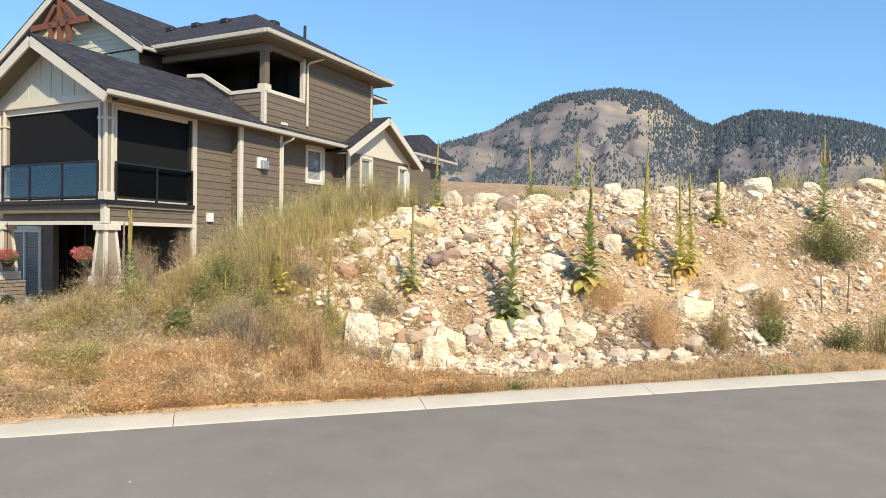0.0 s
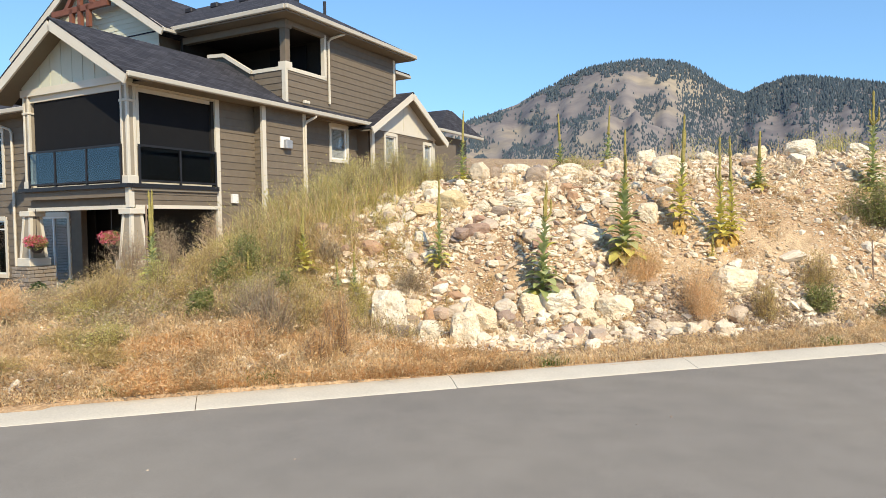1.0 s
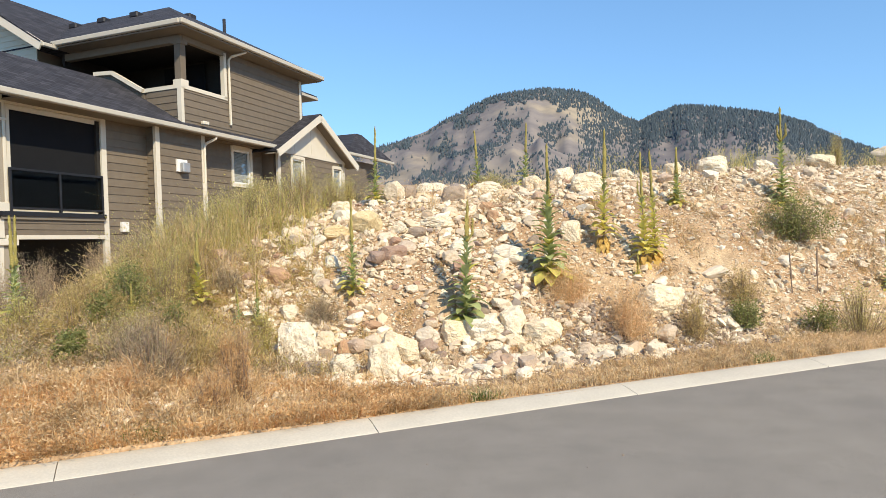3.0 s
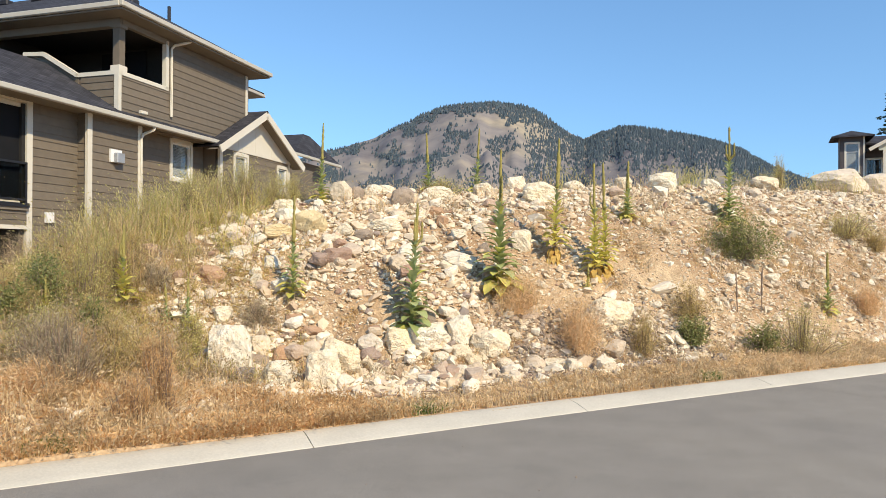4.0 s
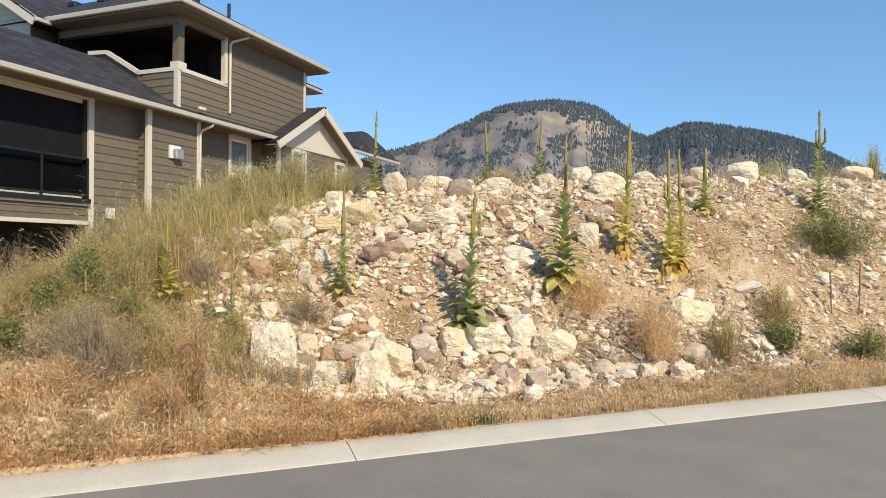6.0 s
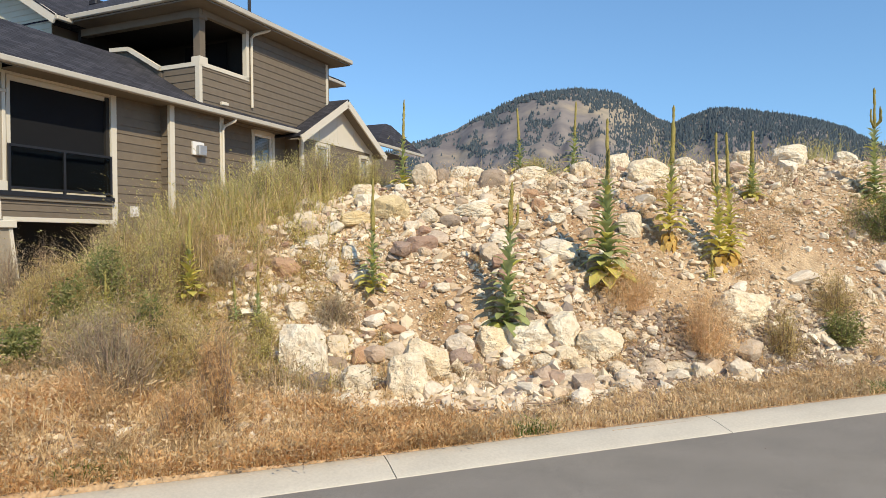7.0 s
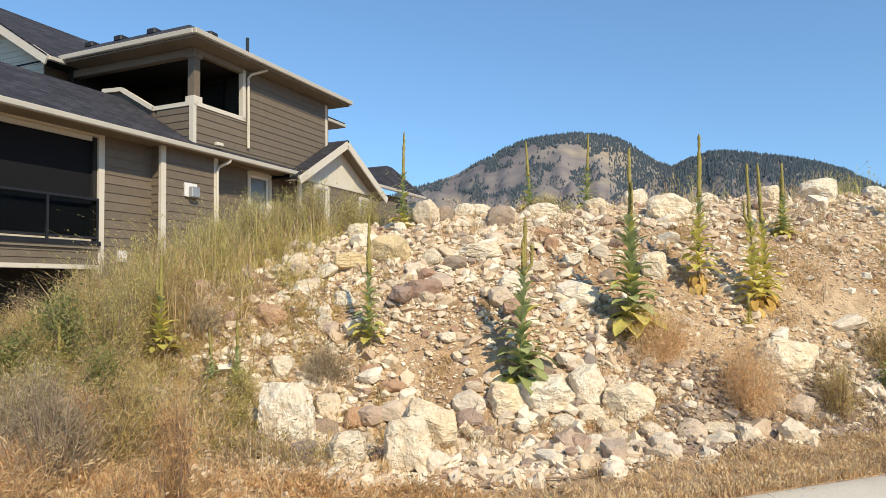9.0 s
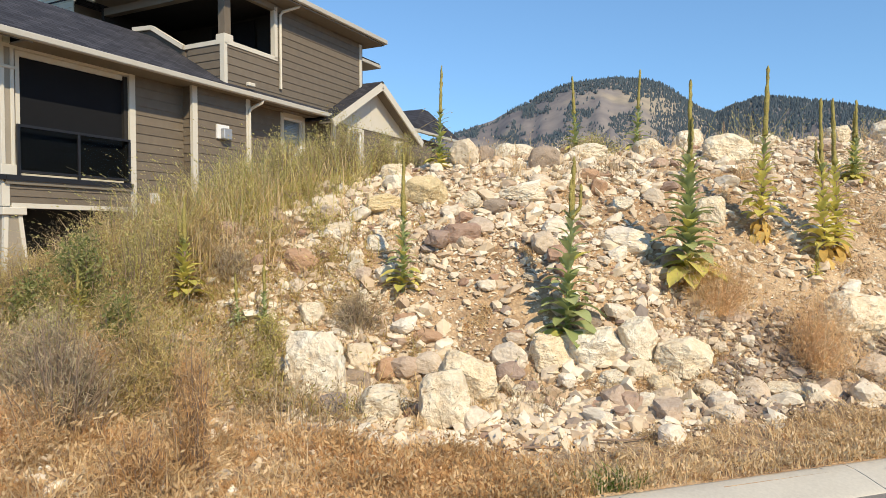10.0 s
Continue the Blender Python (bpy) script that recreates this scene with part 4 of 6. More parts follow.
for y in (6.3, 7.4, 8.5):
    wall_part("batten", "X", 0.22, y - 0.02, y + 0.02, 5.0, side_roof_z(y) - 0.2, 0.0, 0.012, "trim", side_gable)

# upper storey
lap_wall("X", 0.0, 1.0, 2.92, 4.9, 6.2, house)
lap_wall("X", 0.0, 2.92, 7.1, 4.9, 7.66, house)
lap_wall("Y", 1.0, -2.6, 0.0, 5.0, 6.2, house, top=lambda z: (-9 if z < 6.0 else -1.2, 9))
wall_part("wall", "Y", 7.1, -6.0, -0.01, 4.9, 7.66, -0.16, 0.0, "siding", house)
# Balcony floor and walls are coloured near-black to deepen its shade.
wall_part("balcony_floor", "X", 0.0, 1.1, 3.3, 6.0, 6.1, -4.3, -0.1, "interior_shade", house)
wall_part("balcony_wall", "Y", 3.35, -4.4, -0.16, 6.1, 7.66, -0.1, 0.0, "interior_shade", house)
wall_part("balcony_wall", "X", -4.3, 1.0, 3.35, 5.0, 7.66, -0.1, 0.0, "interior_shade", house)
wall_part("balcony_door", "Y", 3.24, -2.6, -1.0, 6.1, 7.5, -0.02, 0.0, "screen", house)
wall_part("balcony_wall", "X", -0.16, 2.92, 3.35, 6.1, 7.66, -0.02, 0.0, "interior_shade", house)
for axis, s0, s1, z0, z1 in (("X", 0.95, 1.06, 5.2, 6.2), ("X", 2.84, 2.96, 6.2, 7.6), ("X", 1.08, 2.96, 6.16, 6.27), ("X", 7.02, 7.14, 5.2, 7.62), ("X", 1.1, 2.9, 7.5, 7.66)):
    wall_part("trim_board", axis, 0.0, s0, s1, z0, z1, -0.1, 0.04, "trim" if z0 < 7.4 else "soffit", house)
wall_part("trim_board", "Y", 1.0, -1.32, 0.04, 6.16, 6.27, -0.1, 0.04, "trim", house)
beam_between("trim_board", (-1.30, 0.97, 6.21), (-2.42, 0.97, 6.86), 0.14, 0.11, "trim", house)
beam_between("trim_board", (-2.40, 0.97, 6.86), (-3.1, 0.97, 6.90), 0.14, 0.11, "trim", house)
bm = bmesh.new()
fr = [bm.verts.new((x, y, z)) for y in (0.99, 1.06) for x, z in ((-1.30, 6.2), (-1.3, 5.6), (-3.1, 5.6), (-3.1, 6.88), (-2.42, 6.84))]
bm.faces.new(fr[:5])
bm.faces.new(fr[5:][::-1])
for i in range(5):
    bm.faces.new((fr[i], fr[5 + i], fr[5 + (i + 1) % 5], fr[(i + 1) % 5]))
part("parapet", bm, "siding", house)
wall_part("beam", "Y", 1.0, -4.3, 0.02, 7.46, 7.66, -0.2, 0.0, "soffit", house)
bpost = box_part("balcony_post", (-0.22, 1.03, 6.4), (-0.01, 1.24, 7.5), "siding", house, "brown boxed balcony post with cream base")
box_part("base", (-0.27, 0.99, 6.25), (0.03, 1.29, 6.42), "trim", bpost, bevel=0.01)
box_part("cap", (-0.27, 0.99, 7.42), (0.03, 1.29, 7.52), "soffit", bpost)
downspout(((0.52, 3.34, 7.72), (0.48, 3.32, 7.66), (0.12, 3.10, 7.52), (0.06, 3.05, 7.42), (0.06, 3.05, 5.42)), house)
# Ceiling shares the balcony's painted shade.
wall_part("balcony_ceiling", "X", -0.2, 1.25, 3.3, 7.60, 7.655, -4.0, 0.0, "interior_shade", house)
# hip roof of the upper storey
EZ, EX, EY0, EY1 = 7.86, 0.6, 0.42, 7.76
HX, HY = EX - (EY1 - EY0) / 2, (EY0 + EY1) / 2
HZ = EZ + 0.545 * (EY1 - EY0) / 2
slab("roof", ((EX, EY0, EZ), (EX, EY1, EZ), (HX, HY, HZ)), 0.05, "shingle", house)
slab("roof", ((-12, EY0, EZ), (EX, EY0, EZ), (HX, HY, HZ), (-12, HY, HZ)), 0.05, "shingle", house)
slab("roof", ((EX, EY1, EZ), (-12, EY1, EZ), (-12, HY, HZ), (HX, HY, HZ)), 0.05, "shingle", house)
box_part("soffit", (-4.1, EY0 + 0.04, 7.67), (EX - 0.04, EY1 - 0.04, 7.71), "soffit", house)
box_part("gutter", (EX - 0.06, EY0 - 0.03, 7.72), (EX + 0.05, EY1 + 0.03, 7.865), "gutter", house, bevel=0.02)
box_part("gutter", (-4.15, EY0 - 0.05, 7.72), (EX - 0.06, EY0 + 0.06, 7.864), "gutter", house, bevel=0.02)
box_part("gutter", (-4.15, EY1 - 0.06, 7.72), (EX - 0.06, EY1 + 0.05, 7.864), "gutter", house, bevel=0.02)
bm = bmesh.new()
add_tube(bm, ((-1.75, 5.25, 8.6), (-1.75, 5.25, 9.6)), (0.055, 0.055), 8)
part("vent_pipe", bm, "chimney", house, "thin black vent pipe on the roof")
for x, y in ((-3.6, 3.2), (-5.2, 3.4), (-6.6, 3.5), (-2.6, 4.5)):
    z = EZ + 0.545 * (y - EY0) if x < HX else HZ - 0.3
    box_part("roof_vent", (x - 0.18, y - 0.18, z - 0.1), (x + 0.18, y + 0.18, z + 0.1), "chimney", house, "low black roof vent", 0.04)
# lower back eave beyond the upper storey
slab("roof", ((-0.65, 8.2, 7.6), (-0.65, 9.4, 7.6), (-2.6, 9.4, 8.0), (-2.6, 8.2, 8.0)), 0.05, "shingle", house)
box_part("gutter", (-2.6, 8.18, 7.42), (-0.6, 9.42, 7.54), "gutter", house, bevel=0.02)

# upper front gable
U_AP, U_Z, U_Y = -8.1, 10.3, 0.0


def upper_roof_z(x):
    return U_Z - 0.62 * abs(x - U_AP)


slab("roof", ((-4.02, U_Y - 0.03, upper_roof_z(-4.02)), (-4.02, 1.6, upper_roof_z(-4.02)), (U_AP, 5.0, U_Z), (U_AP, U_Y - 0.03, U_Z)), 0.05, "shingle", house)
slab("roof", ((-12.2, U_Y - 0.03, upper_roof_z(-12.2)), (-12.2, 5.0, upper_roof_z(-12.2)), (U_AP, 5.0, U_Z), (U_AP, U_Y - 0.03, U_Z)), 0.05, "shingle", house)
for x in (-4.05, -12.15):
    beam_between("bargeboard", (U_AP, U_Y, U_Z - 0.17), (x, U_Y, upper_roof_z(x) - 0.15), 0.05, 0.26, "trim", house, (0, 0, 1))
    slab("soffit", ((x, U_Y + 0.03, upper_roof_z(x) - 0.12), (x, U_Y + 0.6, upper_roof_z(x) - 0.12), (U_AP, U_Y + 0.6, U_Z - 0.12), (U_AP, U_Y + 0.03, U_Z - 0.12)), 0.03, "soffit", house)
lap_wall("Y", 0.45, -11.5, -4.75, 7.45, 10.0, house, mat="panel", course=0.17, top=lambda z: (U_AP - (U_Z - 0.1 - z) / 0.62, U_AP + (U_Z - 0.1 - z) / 0.62))
lap_wall("Y", 0.45, -11.5, -4.75, 5.2, 7.3, house)
wall_part("gable_trim", "Y", 0.45, -11.5, -4.72, 7.28, 7.45, 0.0, 0.04, "trim", house)
wall_part("corner_board", "Y", 0.45, -4.86, -4.70, 5.5, 7.28, -0.1, 0.04, "trim", house)
wall_part("wall", "X", -4.75, 0.45, 3.4, 5.2, 7.7, -0.1, 0.0, "siding", house)
truss = beam_between("gable_truss", (U_AP - 1.5, U_Y + 0.05, 8.95), (U_AP + 1.5, U_Y + 0.05, 8.95), 0.14, 0.2, "timber", house, (0, 0, 1), "red-brown decorative gable truss")
for a, b in (((0, 8.3), (0, 9.8)), ((-0.75, 9.0), (-0.2, 9.6)), ((0.75, 9.0), (0.2, 9.6)), ((-0.45, 8.3), (-0.45, 9.0)), ((0.45, 8.3), (0.45, 9.0))):
    beam_between("strut", (U_AP + a[0], U_Y + 0.04, a[1]), (U_AP + b[0], U_Y + 0.04, b[1]), 0.12, 0.16, "timber", truss, (1, 0, 0.01))
box_part("gutter", (-4.06, 0.0, 7.62), (-3.95, 0.5, 7.74), "gutter", house, bevel=0.02)

# front wing beyond the deck
WY = -2.65
lap_wall("Y", WY, -10.4, -4.45, -0.6, 4.95, house, [(-9.75, -8.16, 2.90, 4.56), (-9.82, -8.16, 0.1, 1.77), (-6.5, -5.05, -0.45, 1.85)])
window("Y", WY, -6.5, -5.05, -0.45, 1.85, house, bars=(0.5,), backing="blind")
window("Y", WY, -9.75, -8.16, 2.90, 4.56, house, bars=(0.33, 0.66), backing="curtain", transom=4.28)
window("Y", WY, -9.82, -8.16, 0.1, 1.77, house, bars=(0.3, 0.64), backing="curtain", transom=1.5)
# Near-black sheet for the unlit rooms behind the wing's windows.
wall_part("room_wall", "Y", WY + 1.6, -10.4, -4.6, -0.6, 4.9, -0.1, 0.0, "interior_shade", house)
wall_part("corner_board", "Y", WY, -10.45, -10.32, -0.5, 4.9, -0.1, 0.035, "trim", house)
slab("roof", ((-24, -3.25, 5.03), (-4.4, -3.25, 5.03), (-4.4, 0.5, 7.2), (-24, 0.5, 7.2)), 0.05, "shingle", house)
box_part("gutter", (-24, -3.3, 4.88), (-5.0, -3.19, 5.02), "gutter", house, bevel=0.02)
box_part("soffit", (-24, -3.19, 4.86), (-4.5, 0.5, 4.90), "soffit", house)
downspout(((-8.2, -3.2, 4.90), (-8.17, -3.15, 4.82), (-7.62, -2.74, 4.52), (-7.57, -2.72, 4.42), (-7.57, -2.72, -0.3)), house)
box_part("roof_vent", (-13.2, -1.6, 5.95), (-12.8, -1.3, 6.2), "chimney", house, "low black roof vent", 0.04)
wall_part("wall", "Y", 0.4, -24, -10.4, -0.6, 4.9, -0.1, 0.0, "siding", house)
wall_part("balcony_floor", "Y", WY, -24, -10.46, 2.0, 2.32, -3.0, 0.1, "siding", house)
wall_part("beam_trim", "Y", WY, -24, -10.46, 1.85, 2.0, -0.1, 0.12, "trim", house)
wing_rail = wall_part("railing", "Y", WY, -24, -10.5, 3.3, 3.35, 0.0, 0.05, "metal", house, "black metal balcony railing")
wall_part("bottom_rail", "Y", WY, -24, -10.5, 2.40, 2.44, 0.0, 0.04, "metal", wing_rail)
for k in range(40):
    wall_part("baluster", "Y", WY, -10.6 - k * 0.13, -10.585 - k * 0.13, 2.44, 3.3, 0.01, 0.03, "metal", wing_rail)
window("Y", 0.4, -13.9, -11.2, 2.5, 4.5, house, bars=(0.5,), backing="curtain")
window("Y", 0.4, -13.9, -11.2, -0.3, 1.8, house, bars=(0.5,), backing="curtain")

# garage roof at the back
for pts in (((-6.5, 14.0, 6.05), (-1.8, 14.0, 6.05), (-2.5, 16.2, 7.25), (-6.5, 16.2, 7.25)), ((-1.8, 14.0, 6.05), (-1.8, 19.0, 6.05), (-2.5, 16.8, 7.25), (-2.5, 16.2, 7.25))):
    slab("roof", pts, 0.05, "shingle", house)
box_part("gutter", (-6.5, 13.95, 5.9), (-1.76, 14.06, 6.04), "gutter", house, bevel=0.02)
box_part("gutter", (-1.84, 14.06, 5.9), (-1.73, 19.0, 6.041), "gutter", house, bevel=0.02)
wall_part("wall", "Y", 14.6, -6.5, -2.6, 1.8, 5.9, -0.2, 0.0, "siding", house)
wall_part("wall", "X", -2.6, 14.6, 18.6, 1.8, 5.9, -0.2, 0.0, "siding", house)

# meter and wall boxes
meter = wall_part("meter_base", "X", 0.0, 0.66, 1.06, 3.80, 4.14, 0.02, 0.07, "white_plastic", house, "white meter mounting plate")
box_part("meter_box", (0.07, 0.76, 3.78), (0.2, 1.04, 4.05), "grey_metal", meter, "grey utility meter", 0.02)
hose_bib = wall_part("outlet_box", "X", DX, -1.0, -0.78, 2.15, 2.4, 0.02, 0.09, "white_plastic", house, "white outdoor outlet box")


# ---- house on the hill to the north ----
hill_house = empty("house", pose(7.0, 76.0, 7.2, 0, 0, 0), "charcoal-sided hillside house with corner tower and pale gable", "house")
lap_wall("Y", 0.0, -1.0, 0.95, 0.0, 5.35, hill_house, [(-0.55, 0.5, 2.0, 4.7)], "grey_siding", 0.2)
lap_wall("X", 0.95, 0.0, 1.9, 0.0, 5.35, hill_house, (), "grey_siding", 0.2)
wall_part("wall", "X", -0.84, 0.0, 1.9, 0.0, 5.35, -0.16, 0.0, "grey_siding", hill_house)
window("Y", 0.0, -0.55, 0.5, 2.0, 4.7, hill_house, backing="blind", transom=3.9)
wall_part("corner_board", "Y", 0.0, 0.85, 1.0, 0.0, 5.3, -0.05, 0.04, "trim", hill_house)
apex = (0.0, 0.95, 6.05)
c4 = ((-1.75, -0.75, 5.35), (1.7, -0.75, 5.35), (1.7, 2.65, 5.35), (-1.75, 2.65, 5.35))
for i in range(4):
    slab("roof", (c4[i], c4[(i + 1) % 4], apex), 0.12, "shingle", hill_house)
lap_wall("Y", 1.4, 0.95, 12.0, 0.0, 4.9, hill_house, [(1.3, 2.5, 1.0, 3.3), (4.2, 9.5, 1.0, 3.6)], "grey_siding", 0.2)
window("Y", 1.4, 1.3, 2.5, 1.0, 3.3, hill_house, backing="curtain", bars=(0.5,))
window("Y", 1.4, 4.2, 9.5, 1.0, 3.6, hill_house, backing="curtain", bars=(0.25, 0.5, 0.75))
slab("roof", ((0.9, 0.6, 4.7), (6.0, 0.6, 4.7), (6.0, 5.0, 6.0), (0.9, 5.0, 6.0)), 0.1, "shingle", hill_house)
h_ap, h_z = 6.4, 7.0
bm = bmesh.new()
fr = [bm.verts.new((x, y, z)) for y in (-0.8, -0.6) for x, z in ((2.0, 3.85), (10.8, 3.85), (10.8, 4.2), (h_ap, h_z - 0.15), (2.0, 4.2))]
bm.faces.new(fr[:5])
bm.faces.new(fr[5:][::-1])
for i in range(5):
    bm.faces.new((fr[i], fr[5 + i], fr[5 + (i + 1) % 5], fr[(i + 1) % 5]))
part("gable_wall", bm, "panel", hill_house, "pale green gable")
for x in (1.2, 11.6):
    slab("roof", ((x, -1.2, 4.0), (x, 5.0, 4.0), (h_ap, 5.0, h_z), (h_ap, -1.2, h_z)), 0.1, "shingle", hill_house)
    beam_between("bargeboard", (h_ap, -1.2, h_z - 0.15), (x, -1.2, 3.88), 0.08, 0.3, "trim", hill_house, (0, 0, 1))
for x in (2.45, 3.0, 6.4, 10.3):
    wall_part("porch_post", "Y", -0.7, x - 0.12, x + 0.12, 0.0, 3.85, -0.12, 0.12, "trim", hill_house)
wall_part("porch_floor", "Y", -0.8, 1.9, 10.9, 0.2, 0.6, -2.2, 0.0, "soffit", hill_house)
box_part("foundation", (-1.0, 0.02, -6.0), (12.0, 6.0, -0.02), "concrete", hill_house, "pale concrete foundation wall")
box_part("foundation", (1.9, -0.78, -6.0), (10.9, 0.01, 0.19), "concrete", hill_house, "pale concrete foundation wall")
porch_rail = wall_part("railing", "Y", -0.72, 0.9, 10.8, 1.5, 1.55, -0.02, 0.03, "metal", hill_house, "black railing with glass panels")
g = wall_part("glass_panel", "Y", -0.72, 0.9, 10.8, 0.7, 1.5, -0.005, 0.005, "side_glass", porch_rail)


# ---- rocks ----
def rock_bmesh(seed, sub, cuts=10, rough=0.055, cap=0.72):
    """An angular broken rock about 1 m across: a skewed block with its corners split off, then roughened."""
    rnd = random.Random(seed)
    bm = bmesh.new()
    bmesh.ops.create_icosphere(bm, subdivisions=sub, radius=0.5)
    planes = []
    for axis in ((1, 0, 0), (-1, 0, 0), (0, 1, 0), (0, -1, 0), (0, 0, 1), (0, 0, -1)):
        d = (Vector(axis) + Vector([rnd.gauss(0, 0.22) for _ in range(3)])).normalized()
        planes.append((d, rnd.uniform(0.39, 0.49)))
    for _ in range(cuts):
        d = Vector((rnd.gauss(0, 1), rnd.gauss(0, 1), rnd.gauss(0.1, 0.8))).normalized()
        planes.append((d, rnd.uniform(0.38, 0.51)))
    off = Vector((rnd.uniform(0, 50), rnd.uniform(0, 50), rnd.uniform(0, 50)))
    for v in bm.verts:
        n = v.co.normalized()
        r = min(k / max(0.05, n.dot(d)) for d, k in planes)
        v.co = n * min(r, cap)
        n1 = noise.noise(v.co * 2.6 + off)
        n2 = noise.noise(v.co * 7 + off)
        n3 = noise.noise(v.co * 17 + off)
        n4 = abs(noise.noise(v.co * 4.5 + off * 2))
        n5 = noise.cell(v.co * 5.0 + off) - 0.5
        v.co *= 1 + rough * (1.2 * n1 + 0.9 * n2 + 0.7 * n3 - 1.2 * n4 + 0.35 * n5)
    return bm


def rock_mesh(seed, sub, mat, cuts=10, rough=0.055, cap=0.72):
    me = bpy.data.meshes.new("rock")
    bm = rock_bmesh(seed, sub, cuts, rough, cap)
    lo = Vector((min(v.co.x for v in bm.verts), min(v.co.y for v in bm.verts), min(v.co.z for v in bm.verts)))
    hi = Vector((max(v.co.x for v in bm.verts), max(v.co.y for v in bm.verts), max(v.co.z for v in bm.verts)))
    for v in bm.verts:
        v.co = Vector(((v.co.x - (lo.x + hi.x) / 2) / (hi.x - lo.x), (v.co.y - (lo.y + hi.y) / 2) / (hi.y - lo.y), (v.co.z - lo.z) / (hi.z - lo.z)))
    bm.to_mesh(me)
    bm.free()
    me.materials.append(MAT[mat])
    return me


ROCK_LABEL = {
    "pale_rock": "cream-white angular limestone boulder with rough pitted faces",
    "rock": "tan angular boulder half sunk in the rubble",
    "yellow_rock": "ochre-yellow angular boulder lying on the pale rubble",
    "red_rock": "rusty red-brown angular rock among pale rubble",
    "dark_rock": "dark grey-brown angular rock among pale rubble",
}


def boulder(u, v, w, h, mat, seed, group, deep=0.8):
    me = rock_mesh(seed, 5 if w > 0.38 else 4, mat, cap=(0.60 if w > 1 else 0.525) if "top" in group else 0.60, rough=0.03 if w > 0.7 else 0.055)
    ob = new("boulder" if w > 0.3 else "rock", me)
    x, y = xy(u, v)
    x, y = x - 0.45 * 0.25 * w, y + 0.89 * 0.25 * w
    turn = math.degrees(KERB_TURN) - 20 + random.Random(seed).uniform(-25, 25)
    ob.matrix_world = pose(x, y, ground_at(*xy(u, v)) - h * 0.10, random.Random(seed + 1).uniform(-6, 6), random.Random(seed + 2).uniform(-6, 6), turn) @ Matrix.Diagonal((w * 1.08, w * deep, h * (1.36 if "top" in group else 1.14), 1))
    tagged(ob, ROCK_LABEL[mat], "boulder" if w > 0.3 else "rock", group)
    return ob


FRONT_ROW = (
    (2.50, 9.29, 0.48, 0.51, 'pale_rock'),
    (3.32, 8.64, 0.37, 0.41, 'pale_rock'),
    (3.66, 9.06, 0.51, 0.42, 'pale_rock'),
    (4.52, 9.29, 0.41, 0.30, 'pale_rock'),
    (4.84, 9.15, 0.49, 0.36, 'pale_rock'),
    (5.26, 9.09, 0.35, 0.36, 'pale_rock'),
    (5.60, 8.88, 0.54, 0.35, 'pale_rock'),
    (4.20, 9.42, 0.30, 0.23, 'rock'),
    (4.93, 9.43, 0.28, 0.19, 'dark_rock'),
    (4.90, 8.99, 0.21, 0.15, 'pale_rock'),
    (3.18, 9.73, 0.19, 0.21, 'red_rock'),
    (3.00, 9.86, 0.25, 0.23, 'rock'),
    (2.92, 9.70, 0.22, 0.21, 'dark_rock'),
    (3.57, 9.87, 0.27, 0.13, 'red_rock'),
    (3.43, 10.07, 0.21, 0.12, 'red_rock'),
    (7.50, 8.87, 0.60, 0.44, 'pale_rock'),
    (5.30, 8.84, 0.21, 0.18, 'pale_rock'),
    (5.69, 8.75, 0.21, 0.13, 'rock'),
    (2.90, 8.86, 0.30, 0.24, 'pale_rock'),
    (2.64, 10.31, 0.26, 0.22, 'pale_rock'),
    (5.19, 8.97, 0.27, 0.17, 'rock'),
    (3.27, 9.76, 0.21, 0.13, 'pale_rock'),
    (4.19, 9.24, 0.15, 0.13, 'pale_rock'),
    (6.34, 8.58, 0.31, 0.13, 'pale_rock'),
)
CREST = (
    (5.54, 12.22, 0.38, 0.17, 'pale_rock'),
    (4.70, 11.91, 0.34, 0.28, 'rock'),
    (4.94, 11.91, 0.25, 0.19, 'dark_rock'),
    (5.30, 12.09, 0.32, 0.20, 'pale_rock'),
    (5.58, 11.54, 0.38, 0.25, 'dark_rock'),
    (5.89, 12.12, 0.36, 0.14, 'pale_rock'),
    (6.37, 12.27, 0.36, 0.15, 'red_rock'),
    (6.29, 11.72, 0.46, 0.20, 'pale_rock'),
    (7.34, 11.98, 0.34, 0.21, 'pale_rock'),
    (8.08, 12.05, 0.37, 0.25, 'pale_rock'),
    (8.05, 11.27, 0.58, 0.34, 'pale_rock'),
    (9.40, 12.02, 0.37, 0.18, 'pale_rock'),
    (10.12, 11.46, 0.31, 0.22, 'pale_rock'),
    (10.98, 11.29, 0.58, 0.31, 'pale_rock'),
    (12.81, 11.75, 0.37, 0.21, 'pale_rock'),
    (14.30, 11.58, 0.55, 0.26, 'pale_rock'),
    (17.86, 11.97, 1.32, 0.55, 'rock'),
    (19.04, 11.76, 0.84, 0.48, 'rock'),
)
